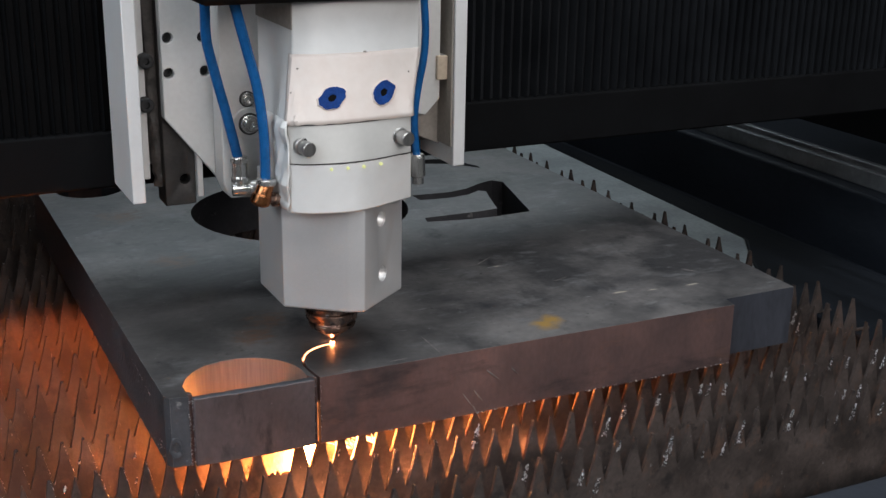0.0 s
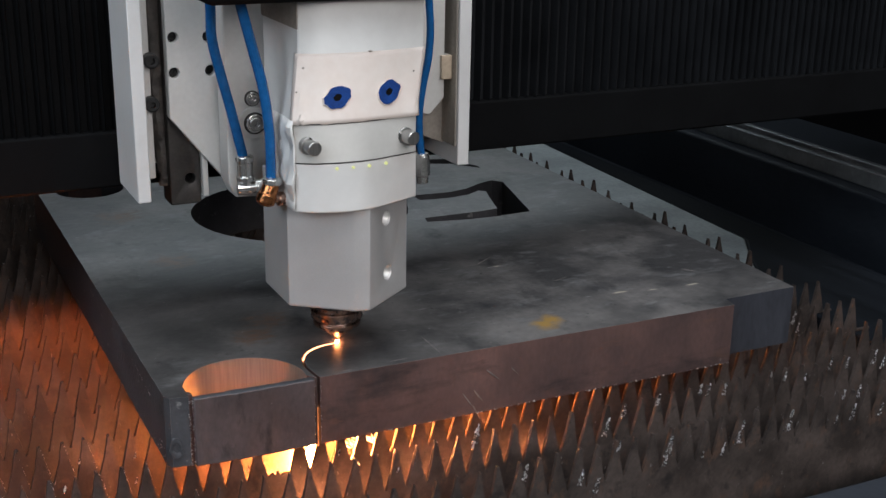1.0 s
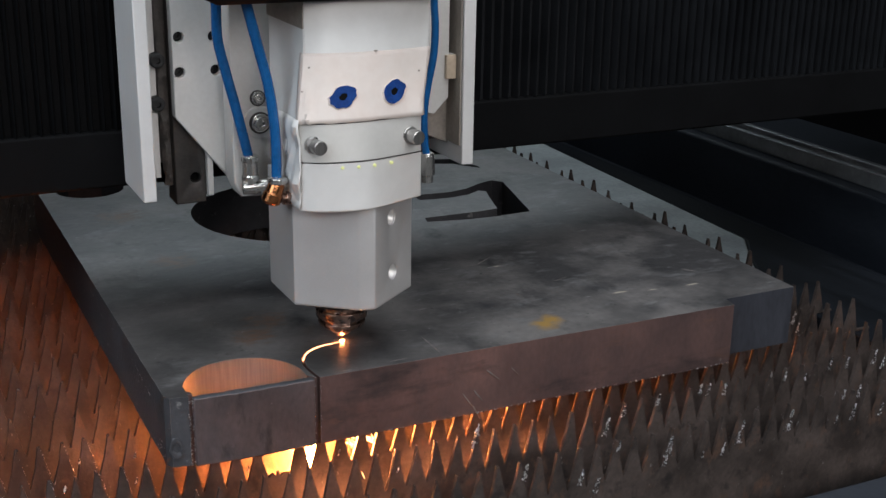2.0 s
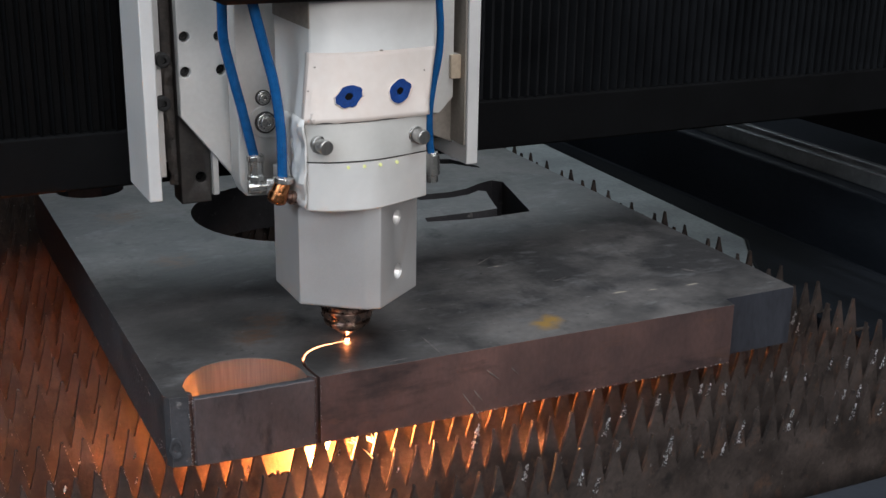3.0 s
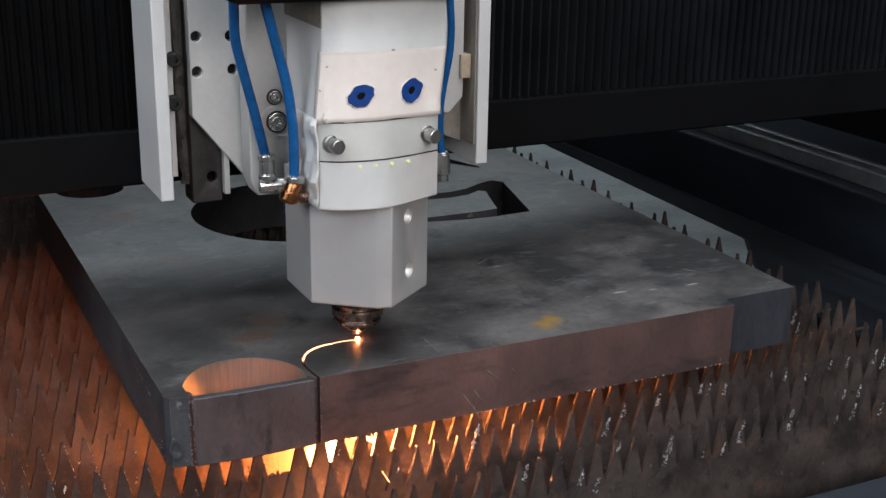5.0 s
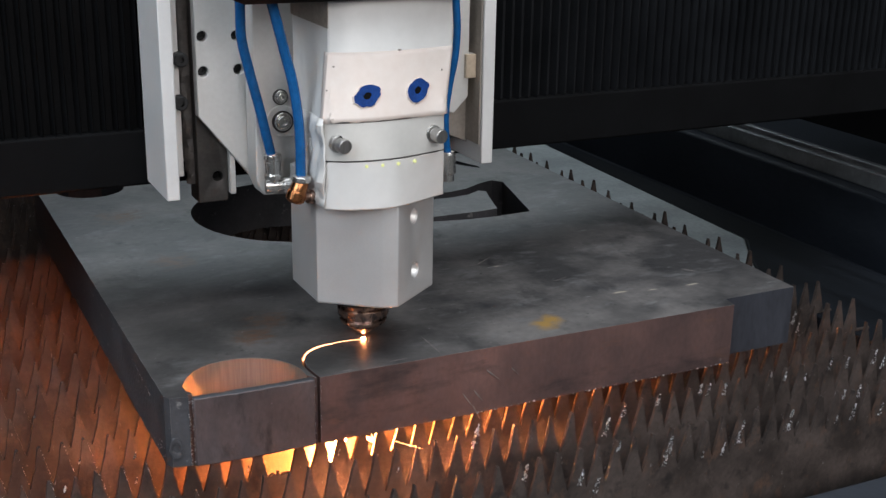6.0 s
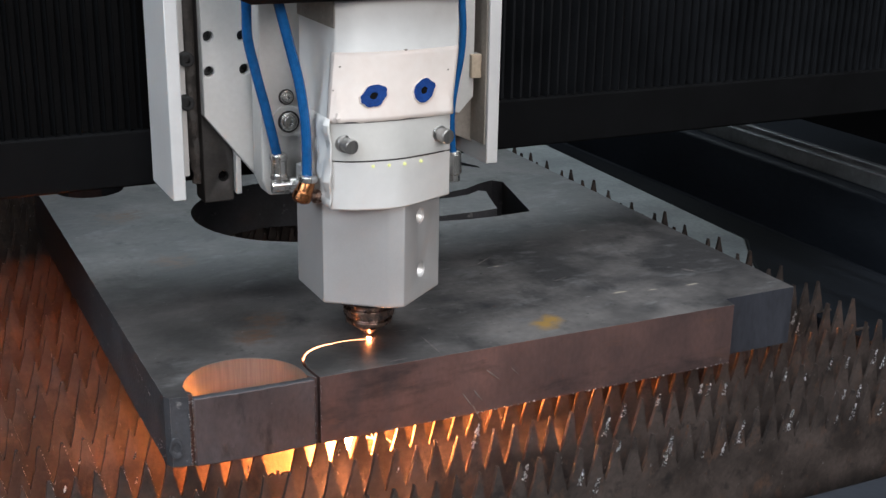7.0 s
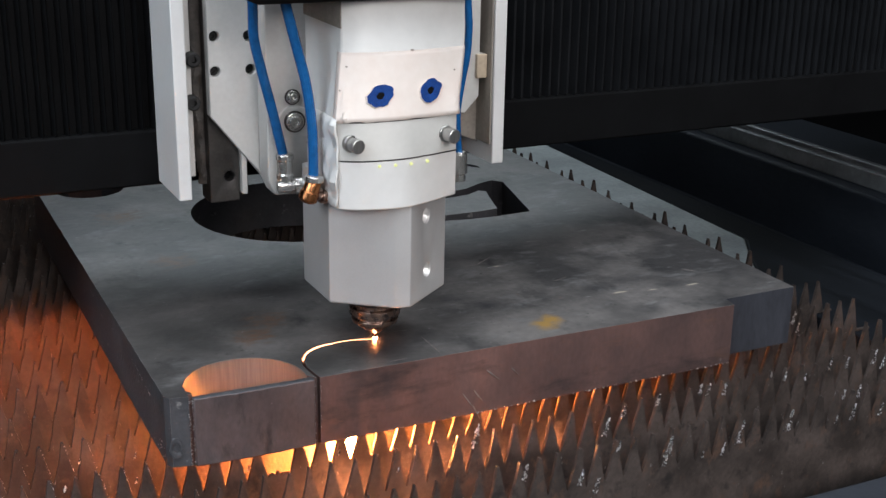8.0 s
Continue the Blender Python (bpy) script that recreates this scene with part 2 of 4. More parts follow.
def box(x0, x1, y0, y1, z0, z1, bm=None):
    bm = bm or bmesh.new()
    vs = [bm.verts.new((x, y, z)) for x in (x0, x1) for y in (y0, y1) for z in (z0, z1)]
    for q in ((0, 1, 3, 2), (4, 6, 7, 5), (0, 4, 5, 1), (2, 3, 7, 6), (0, 2, 6, 4), (1, 5, 7, 3)):
        bm.faces.new([vs[i] for i in q])
    return bm


def sheet(loops, z0, z1):
    """A flat piece with an outline and holes, between two heights."""
    bm = bmesh.new()
    edges = []
    for loop in loops:
        vs = [bm.verts.new((x, y, z1)) for x, y in loop]
        edges += [bm.edges.new((a, b)) for a, b in zip(vs, vs[1:] + vs[:1])]
    bmesh.ops.triangle_fill(bm, use_beauty=True, use_dissolve=False, edges=edges)
    ret = bmesh.ops.extrude_face_region(bm, geom=list(bm.faces))
    bmesh.ops.translate(bm, verts=[v for v in ret["geom"] if isinstance(v, bmesh.types.BMVert)], vec=(0, 0, z0 - z1))
    return bm


def upright(loops, y0, y1):
    """The same, standing: outlines in x and z, between two depths."""
    bm = sheet([[(x, -z) for x, z in loop] for loop in loops], y0, y1)
    for v in bm.verts:
        v.co = Vector((v.co.x, v.co.z, -v.co.y))
    return bm


def loft(rings, bm=None, caps=True):
    bm = bm or bmesh.new()
    made = [[bm.verts.new(p) for p in ring] for ring in rings]
    n = len(made[0])
    for a, b in zip(made, made[1:]):
        for i in range(n):
            bm.faces.new((a[i], a[(i + 1) % n], b[(i + 1) % n], b[i]))
    if caps:
        bm.faces.new(made[0][::-1])
        bm.faces.new(made[-1])
    return bm


def circle(c, axis, r, n=24, turn=0.0):
    a = Vector(axis).normalized()
    u = a.cross(Vector((0.31, 0.95, 0.02))).normalized()
    v = a.cross(u)
    return [Vector(c) + u * (r * math.cos(2 * math.pi * i / n + turn)) + v * (r * math.sin(2 * math.pi * i / n + turn)) for i in range(n)]


def drill(ob, cutter):
    """Cut a closed bmesh, drawn in ob's own space, out of ob."""
    me = bpy.data.meshes.new("cutter")
    bmesh.ops.recalc_face_normals(cutter, faces=cutter.faces)
    cutter.to_mesh(me)
    tool = new("cutter", me)
    mod = ob.modifiers.new("drill", "BOOLEAN")
    mod.object, mod.operation, mod.solver = tool, "DIFFERENCE", "EXACT"
    keep = [m for m in ob.modifiers if m != mod]
    for m in keep:
        m.show_viewport = False
    tool.matrix_world = Matrix.Translation(ob.parent.location if ob.parent else (0, 0, 0))
    bpy.context.view_layer.update()
    done = bpy.data.meshes.new_from_object(ob.evaluated_get(bpy.context.evaluated_depsgraph_get()))
    ob.modifiers.remove(mod)
    for m in keep:
        m.show_viewport = True
    old, ob.data = ob.data, done
    done.name = old.name
    bpy.data.objects.remove(tool)


def turned(c, axis, steps, n=28, bm=None):
    """A turned piece: steps of (distance along the axis, radius)."""
    a = Vector(axis).normalized()
    return loft([circle(Vector(c) + a * d, a, max(r, 1e-5), n) for d, r in steps], bm)


def smooth_path(points, count):
    pts = [Vector(p) for p in points]
    out = []
    for i in range(count + 1):
        u = i / count * (len(pts) - 1)
        k = min(int(u), len(pts) - 2)
        t = u - k
        p0, p1, p2, p3 = pts[max(k - 1, 0)], pts[k], pts[k + 1], pts[min(k + 2, len(pts) - 1)]
        out.append(0.5 * (2 * p1 + (p2 - p0) * t + (2 * p0 - 5 * p1 + 4 * p2 - p3) * t * t + (3 * p1 - p0 - 3 * p2 + p3) * t ** 3))
    return out


def hose(points, r, count=28, n=14):
    path = smooth_path(points, count)
    rings = []
    for i, p in enumerate(path):
        d = path[min(i + 1, count)] - path[max(i - 1, 0)]
        rings.append(circle(p, d, r, n))
    return loft(rings)


def arc2(cx, cy, r, a0, a1, n):
    return [(cx + r * math.cos(radians(a0 + (a1 - a0) * i / n)), cy + r * math.sin(radians(a0 + (a1 - a0) * i / n))) for i in range(n + 1)]


# ---- the way of the nozzle ----
TIP = Vector((0.0293, 0.0554, 0.052))
STEPS = ((0, 0, 0), (1, 0.0039, 0.0005), (2, 0.0078, 0.0007), (3, 0.0117, 0.0005), (4, 0.0157, 0.0002), (5, 0.0196, -0.0005), (6, 0.0236, -0.0016), (7, 0.0275, -0.003), (8, 0.0314, -0.0046))
CUT = [(-0.0005, 0.0035), (-0.0015, 0.014), (-0.002, 0.0256), (0.0005, 0.0375), (0.0075, 0.0475), (0.0165, 0.0535), (0.0235, 0.0552)] + [(TIP.x + a, TIP.y + b) for _, a, b in STEPS]

# ---- hall ----
solid("floor", box(-6, 7, -6, 7, -0.95, -0.85), CONCRETE, "grey concrete workshop floor", "floor", kind="structure")
solid("wall_north", box(-6, 7, 7, 7.2, -0.85, 4.6), PLASTER, "plain dark grey workshop wall", "wall", kind="structure")
solid("wall_south", box(-6, 7, -6.2, -6, -0.85, 4.6), PLASTER, "plain dark grey workshop wall", "wall", kind="structure")
solid("wall_east", box(7, 7.2, -6, 7, -0.85, 4.6), PLASTER, "plain dark grey workshop wall", "wall", kind="structure")
solid("wall_west", box(-6.2, -6, -6, 7, -0.85, 4.6), PLASTER, "plain dark grey workshop wall", "wall", kind="structure")
solid("ceiling", box(-6.2, 7.2, -6.2, 7.2, 4.6, 4.8), PLASTER, "plain dark grey workshop ceiling", "ceiling", kind="structure")


# ---- cutting bed ----
def bed():
    solid("bed_frame", box(-0.75, 0.7, -0.3, -0.113, -0.85, -0.057), FRAME, "blue-grey painted front beam of the cutting bed", "machine frame", kind="structure", bevel=0.004)
    solid("bed_rail", sheet([[(0.556, 0.202), (0.609, 0.29), (0.646, 0.345), (0.689, 1.3), (0.556, 1.3)]], -0.85, -0.034), PALE, "pale grey sheet-metal side rail of the bed", "machine frame", kind="structure", bevel=0.002)
    # The rail's near end and the gap beside it: shade put into dark colour.
    solid("bed_wall_shaded", sheet([[(0.556, -0.112), (0.7, -0.112), (0.7, 1.3), (0.69, 1.3), (0.647, 0.3445), (0.61, 0.289), (0.556, 0.2)]], -0.85, -0.0345), DARKBED, "side wall of the bed, dark where the rail's end lies in shade", "machine frame", kind="structure", bevel=0.002)
    solid("bed_rail", box(-0.8, -0.75, -0.3, 1.3, -0.85, -0.012), PALE, "pale grey sheet-metal side rail of the bed", "machine frame", kind="structure", bevel=0.002)
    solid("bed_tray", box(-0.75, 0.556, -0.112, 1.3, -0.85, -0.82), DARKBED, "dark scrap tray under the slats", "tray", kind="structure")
    solid("bed_cover", box(0.701, 0.742, -0.3, 1.3, -0.85, -0.05), BEAM, "dark sheet-metal cover beside the bed", "machine cover", kind="structure", bevel=0.003)
    solid("guide_beam", box(0.743, 0.95, -0.3, 1.3, -0.85, 0.03), BEAM, "dark machine side beam", "machine frame", kind="structure", bevel=0.004)
    # Added dark panels: they hide the lit hall so the background stays black.
    solid("backdrop_panel", box(-0.95, 1.1, 1.32, 1.36, -0.85, 0.52), ENCLOSE, "dark panel added behind the bed to keep the background black", "machine panel", kind="structure")
    solid("backdrop_panel", box(-0.95, -0.91, -0.3, 1.3, -0.85, 0.4), ENCLOSE, "dark panel added beside the bed to keep the background black", "machine panel", kind="structure")
    solid("backdrop_panel", box(1.06, 1.1, -0.3, 1.3, -0.85, 0.62), ENCLOSE, "dark panel added beside the bed to keep the background black", "machine panel", kind="structure")
    solid("guide_rail", box(0.763, 0.772, -0.3, 1.3, 0.03, 0.05), GUIDE, "bright ground-steel linear guide rail", "rail", bevel=0.002)
    solid("guide_rail", box(0.802, 0.812, -0.3, 1.3, 0.03, 0.046), GUIDE, "bright ground-steel linear guide rail", "rail", bevel=0.002)
    # unseen baffle: keeps the glow below off the front slats
    solid("front_baffle", box(-0.75, 0.199, 0.0305, 0.0335, -0.82, -0.14), DARKBED, "unseen plate under the slats, added to keep the glow off the front rows", "machine frame", kind="structure")
    # unseen baffle: the big round hole behind it stays dark
    solid("hole_baffle", box(-0.03, 0.199, 0.262, 0.268, -0.82, -0.113), DARKBED, "unseen wall under the slats, added to keep the glow out of the big hole", "machine frame", kind="structure")
    # unseen baffle: stops the glow reaching the right-hand slats and rail
    solid("right_baffle", box(0.2, 0.208, -0.068, 1.299, -0.82, -0.07), DARKBED, "unseen bar under the slats, added to stop the glow spreading right", "machine frame", kind="structure")


bed()
PITCH, ROW0, ROWS = 0.0155, -0.0742, 27
SLAT_T, BAR_TOP, BAR_LOW, ROW_STEP = 0.003, -0.0322, -0.11, 0.0507
FIRST_TOOTH = {0: 0.1755, 1: 0.2, 2: 0.0242, 3: -0.1607}
TEETH = {k: (FIRST_TOOTH.get(k, random.Random(100 + k).random()) + 0.745) % PITCH - 0.745 for k in range(ROWS)}


def tooth_mesh(seed, top):
    """One pointed tooth over its own foot, slightly worn and leaning."""
    rnd = random.Random(seed)
    h = top - (rnd.random() ** 3) * 0.004
    lean, w = (rnd.random() - 0.5) * 0.003, 0.00035 + rnd.random() * 0.0006
    low = BAR_TOP + 0.0008 + rnd.random() * 0.0014
    waist, mid = PITCH / 4 - 0.0003 + rnd.uniform(-0.0003, 0.0003), (h + low) / 2
    edge = [(-PITCH / 2, BAR_TOP), (-PITCH / 2, low), (-PITCH / 2 + 0.0006, low + 0.0008), (lean / 2 - waist, mid + rnd.uniform(-0.001, 0.001)), (lean * 0.85 - w * 1.9, h - 0.0035), (lean - w, h), (lean + w, h - 0.0005), (lean * 0.85 + w * 1.9, h - 0.004), (lean / 2 + waist, mid + rnd.uniform(-0.001, 0.001)), (PITCH / 2 - 0.0006, low + 0.0008), (PITCH / 2, low), (PITCH / 2, BAR_TOP)]
    bm = upright([edge], -SLAT_T / 2, SLAT_T / 2)
    bmesh.ops.recalc_face_normals(bm, faces=bm.faces)
    me = bpy.data.meshes.new("tooth")
    bm.to_mesh(me)
    bm.free()
    me.materials.append(SLAT)
    return me


TOOTH_KINDS = [tooth_mesh(500 + i, 0.0) for i in range(16)]
BURNT_TOOTH = tooth_mesh(900, -0.024)


def slat(k):
    y = ROW0 + ROW_STEP * k
    rnd = random.Random(100 + k)
    s = thing("support_slat", (0, y, BAR_TOP), "burnt rusty steel support slat with pointed teeth", "slat", "slats of the cutting bed")
    low, high = TEETH[k] - PITCH / 2, TEETH[k] + PITCH * (int((0.559 - TEETH[k]) / PITCH) + 0.5)
    part("bar", upright([[(-0.75, BAR_LOW), (-0.75, BAR_TOP), (low, BAR_TOP), (high, BAR_TOP), (0.576, BAR_TOP), (0.576, -0.0338), (0.5555, -0.0338), (0.5555, BAR_LOW)]], y - SLAT_T / 2, y + SLAT_T / 2), SLAT, s)
    x = TEETH[k]
    while x < 0.559:
        ob = new("tooth", BURNT_TOOTH if k == 2 and -0.03 < x < -0.015 else rnd.choice(TOOTH_KINDS))
        ob.parent = s
        ob.location = (x, 0, -BAR_TOP)
        x += PITCH
    return s


for k in range(ROWS):
    slat(k)


def specks(label, place, count, least, most, seed):
    """Tiny uneven beads of slag, set down by place(random)."""
    rnd = random.Random(seed)
    bm = bmesh.new()
    for _ in range(count):
        c, r = Vector(place(rnd)), least + (most - least) * rnd.random() ** 2.5
        for v in bmesh.ops.create_icosphere(bm, subdivisions=1, radius=r)["verts"]:
            d = 1 + 0.5 * noise.noise(v.co * (1.3 / r) + Vector((rnd.random() * 0.2, c.x * 900, c.z * 900)))
            v.co = Vector((v.co.x * d, v.co.y * d, v.co.z * d * 1.35)) + c
    solid("slag_lump", bm, SLAG, label, "slag", "slag on the slats")


def slag_lump(x, y, z, size, seed):
    def place(rnd):
        k = rnd.uniform(-1, 1)
        wide = size * 0.3 * (1.1 - 0.6 * k)
        return x + k * size * 0.3 + rnd.uniform(-wide, wide), y - 0.0004 + rnd.uniform(-0.0005, 0.0004), z + k * size * 1.25
    specks("silvery cluster of solidified slag beads stuck to a slat tooth", place, 26 + int(size * 11000), 0.00016, 0.0005 + size * 0.035, seed)


def edge_specks(k, x, seed):
    def place(rnd):
        a = rnd.random()
        return x + 0.0008 + 0.0062 * a, ROW0 + ROW_STEP * k - SLAT_T / 2, -0.001 - 0.025 * a
    specks("fine silvery slag specks along a slat tooth's edge", place, 16, 0.00015, 0.0004, seed)


slag_rnd = random.Random(5)
for k, x, z, size in ((0, 0.237, -0.0139, 0.006), (0, 0.286, -0.0266, 0.004), (0, 0.301, -0.0159, 0.007), (0, 0.347, -0.0157, 0.007), (0, 0.394, -0.0237, 0.003), (0, 0.411, -0.0202, 0.005), (0, 0.440, -0.0241, 0.004), (0, 0.176, -0.0329, 0.006), (0, 0.163, -0.0226, 0.005), (0, 0.118, -0.0094, 0.005), (0, 0.267, -0.0272, 0.002), (1, 0.216, -0.0182, 0.006), (1, 0.107, -0.0010, 0.006), (1, 0.231, -0.0076, 0.004), (1, 0.262, -0.0041, 0.004), (1, 0.309, -0.0045, 0.004), (1, 0.325, -0.0064, 0.004), (1, 0.385, -0.0067, 0.003), (1, 0.370, -0.0029, 0.002), (1, 0.432, -0.0035, 0.004), (1, 0.450, -0.0063, 0.004), (0, 0.399, -0.0037, 0.003), (0, 0.414, -0.0040, 0.004), (1, 0.301, -0.0030, 0.004), (3, 0.482, -0.0079, 0.005), (3, 0.488, -0.0187, 0.004), (1, 0.480, -0.0063, 0.005), (1, 0.490, -0.0132, 0.004), (1, 0.406, -0.0115, 0.002), (0, 0.234, -0.0247, 0.004), (0, 0.193, -0.0047, 0.003)):
    slag_lump(x, ROW0 + ROW_STEP * k - 0.001, z, size, x * 555 + k)
for k, x, z in ((1, -0.182, -0.007), (1, -0.135, -0.004), (2, -0.168, -0.008), (2, -0.122, -0.012), (3, -0.15, -0.016), (3, -0.112, -0.02), (2, -0.045, -0.02), (2, 0.022, -0.022), (1, 0.046, -0.016), (1, 0.104, -0.01)):
    slag_lump(x, ROW0 + ROW_STEP * k - 0.0012, z, 0.0017, x * 777 + k)
for x, z in ((-0.165, -0.012), (0.075, -0.006), (-0.11, -0.02)):
    slag_lump(x, ROW0 + ROW_STEP, z, 0.004, x * 999)


for k, low, high in ((1, -0.2, -0.08), (2, -0.21, -0.1), (3, -0.21, -0.105)):
    for i in range(90):
        x = TEETH[k] + i * PITCH
        if low < x < high and slag_rnd.random() < 0.75:
            edge_specks(k, x, i + 10 * k)
specks("fine silvery slag specks in the cut at the plate's corner", lambda r: (r.choice((-0.0883, -0.0862)) + r.uniform(-0.0005, 0.0005), 0.0069 + r.uniform(-0.0003, 0.0003), 0.001 + 0.047 * r.random()), 110, 0.00014, 0.00042, 41)
specks("fine silvery slag beads along the fresh vertical cut", lambda r: (r.choice((-0.0031, 0.0009)) + r.uniform(-0.0003, 0.0003), 0.003 + r.uniform(-0.0003, 0.0002), 0.001 + 0.045 * r.random() ** 1.4), 60, 0.00014, 0.00038, 45)
specks("fine dross beads along the plate's lower front edge", lambda r: (lambda x: (x, 0.0028 + r.uniform(-0.0003, 0.0005), 0.0004))(0.35 - 0.3 * r.random() ** 1.6), 120, 0.0002, 0.0007, 42)
specks("fine silvery spatter on the plate's dark side", lambda r: (lambda a: (-0.1031, 0.055 + 0.06 * a, 0.034 + 0.006 * a))(r.random()), 26, 0.0002, 0.0004, 43)
specks("fine silvery spatter on the plate's dark side", lambda r: (-0.1031, 0.02 + 0.05 * r.random() ** 2, 0.001 + 0.012 * r.random()), 18, 0.0002, 0.0005, 44)


# ---- steel plate ----
PLATE_T = 0.05


def offset_path(path, d):
    out = []
    for i, p in enumerate(path):
        a, b = Vector(path[max(i - 1, 0)]), Vector(path[min(i + 1, len(path) - 1)])
        t = (b - a).normalized()
        out.append((p[0] - t.y * d, p[1] + t.x * d))
    return out


def plate():
    kerf = [(p.x, p.y) for p in smooth_path([(*c, 0) for c in CUT[:8]], 28)]
    left, right = offset_path(kerf, 0.0011), offset_path(kerf, -0.0011)
    outer = [(0.35, 0.003), (0.352, 0.0165), (0.4225, 0.0175), (0.432, 0.575), (-0.103, 0.575), (-0.103, 0.016), (-0.1, 0.011), (-0.0882, 0.0085), (-0.0882, 0.0114), (-0.0852, 0.0115), (-0.0852, 0.0147), (-0.0876, 0.0178), (-0.0876, 0.026)]
    outer += arc2(-0.0475, 0.0155, 0.0415, 165, 3, 30) + [(-0.0065, 0.010)]
    outer += left + right[::-1]
    worn = []
    for a, b in zip(outer, outer[1:] + outer[:1]):
        steps = max(1, int(math.dist(a, b) / 0.011))
        worn += [(a[0] + (b[0] - a[0]) * i / steps, a[1] + (b[1] - a[1]) * i / steps) for i in range(steps)]
    outer = [(x + 0.0005 * noise.noise((x * 70, y * 70, 4)), y + 0.0005 * noise.noise((x * 70, y * 70, 9))) for x, y in worn]
    big = arc2(0.1235, 0.389, 0.106, 0, 352.5, 47)
    small = arc2(-0.052, 0.54, 0.034, 0, 350, 35)
    cut2 = [(0.2232, 0.3134), (0.2197, 0.3007), (0.2592, 0.2932), (0.2897, 0.2917), (0.3289, 0.2943), (0.3569, 0.4024), (0.3489, 0.4132), (0.3323, 0.4075), (0.3081, 0.3931), (0.2876, 0.388), (0.2686, 0.3889), (0.245, 0.391)]
    cut2 += [(0.245, 0.372), (0.2595, 0.3695), (0.2773, 0.3685), (0.299, 0.3716), (0.3167, 0.3815), (0.3223, 0.3754), (0.3136, 0.3489), (0.3035, 0.3155), (0.2834, 0.3132), (0.2525, 0.3135)]
    back = [(0.29, 0.508), (0.3141, 0.504), (0.3408, 0.4933), (0.3611, 0.464), (0.363, 0.472), (0.347, 0.515), (0.29, 0.53)]
    ob = solid("steel_plate", sheet([outer, big, small, cut2, back], 0.0, PLATE_T), [SCALE_TOP, CUT_SIDE], "thick dark steel plate with cut-out holes lying on the slats", "steel plate", bevel=0.0013)
    ob.data.materials.append(BORE)
    ob.data.materials.append(BLUED)
    ob.data.materials.append(SCUFFED_SHADED)
    ob.data.materials.append(WORN_EDGE)
    ob.modifiers["bevel"].material = 5
    for f in ob.data.polygons:
        c = f.center
        bored = (c.x + 0.0475) ** 2 + (c.y - 0.0155) ** 2 < 0.0425 ** 2 and c.y > 0.012
        # Walls of these holes get the dark steel: their shade put into colour.
        holes = -0.09 < c.x < 0.37 and 0.25 < c.y < 0.57
        f.material_index = 0 if f.normal.z > 0.5 else 3 if c.x > 0.353 and c.y < 0.02 else 4 if c.x < -0.0878 or holes else 2 if bored else 1
    ORIGIN[ob] = Vector((0, 0, 0))
    # shallow scuffs with a raised burr, and a gouge at the corner
    for a, b, w, up in (((0.1281, 0.0031, 0.0330), (0.1400, 0.0031, 0.0228), 0.0007, (0, -1, 0)), ((0.1087, 0.0031, 0.0187), (0.1183, 0.0031, 0.0048), 0.0005, (0, -1, 0)), ((0.1179, 0.0031, 0.0193), (0.1265, 0.0031, 0.0077), 0.0006, (0, -1, 0)), ((0.1173, 0.0031, 0.0077), (0.1241, 0.0031, -0.0054), 0.0005, (0, -1, 0)), ((0.1486, 0.0031, 0.0316), (0.1551, 0.0031, 0.0242), 0.0004, (0, -1, 0)), ((0.0940, 0.0418, 0.0501), (0.0936, 0.0075, 0.0501), 0.0006, (0, 0, 1)), ((0.0546, 0.0092, 0.0501), (0.0686, 0.0096, 0.0501), 0.0006, (0, 0, 1)), ((0.2042, 0.1689, 0.0501), (0.2305, 0.1875, 0.0501), 0.0005, (0, 0, 1)), ((0.3628, 0.0917, 0.0501), (0.3704, 0.0820, 0.0501), 0.0007, (0, 0, 1)), ((0.2764, 0.2102, 0.0501), (0.2886, 0.2087, 0.0501), 0.0007, (0, 0, 1)), ((0.2455, 0.1076, 0.0501), (0.2618, 0.1128, 0.0501), 0.0005, (0, 0, 1))):
        a, b, up = Vector(a), Vector(b), Vector(up)
        side = (b - a).cross(up).normalized() * w
        ring = [a, a.lerp(b, 0.3) + side, a.lerp(b, 0.7) + side * 0.6, b, a.lerp(b, 0.65) - side * 0.5, a.lerp(b, 0.25) - side * 0.8]
        part("scratch", loft([[p - up * 0.0003 for p in ring], ring, [p.lerp((a + b) / 2, 0.3) + up * 0.00008 for p in ring]]), SCRATCH, ob, "pale scratch in the steel")
    gouge = turned((-0.0979, 0.0098, 0.0136), (-0.25, -0.97, 0), ((-0.001, 0.0042), (0.0002, 0.0042), (0.0003, 0.0034), (-0.0002, 0.0024), (-0.0012, 0.0018)), 24)
    for v in gouge.verts:
        v.co.z = 0.0136 + (v.co.z - 0.0136) * 1.9 + 0.0022 * noise.noise(v.co * 260)
        v.co.x += 0.0016 * noise.noise(v.co * 300 + Vector((3, 0, 0)))
    part("gouge", gouge, SCUFFED_SHADED, ob, "dark oval gouge at the plate's corner")
    strip = [(-0.0858, 0.0055)] + [(-0.0858 + 0.0828 * i / 24, 0.0055 - 0.0025 * min(1, i / 11) + 0.00035 * noise.noise((i * 0.9, 3, 7))) for i in range(1, 24)]
    strip += [(-0.003, 0.003), (-0.003, 0.0085)] + [(-0.003 - 0.0828 * i / 24, 0.0085 + 0.002 * i / 24 + 0.0004 * noise.noise((i * 0.8, 1, 2))) for i in range(1, 24)] + [(-0.0859, 0.0105)]
    bm = sheet([strip], 0.0, 0.0495)
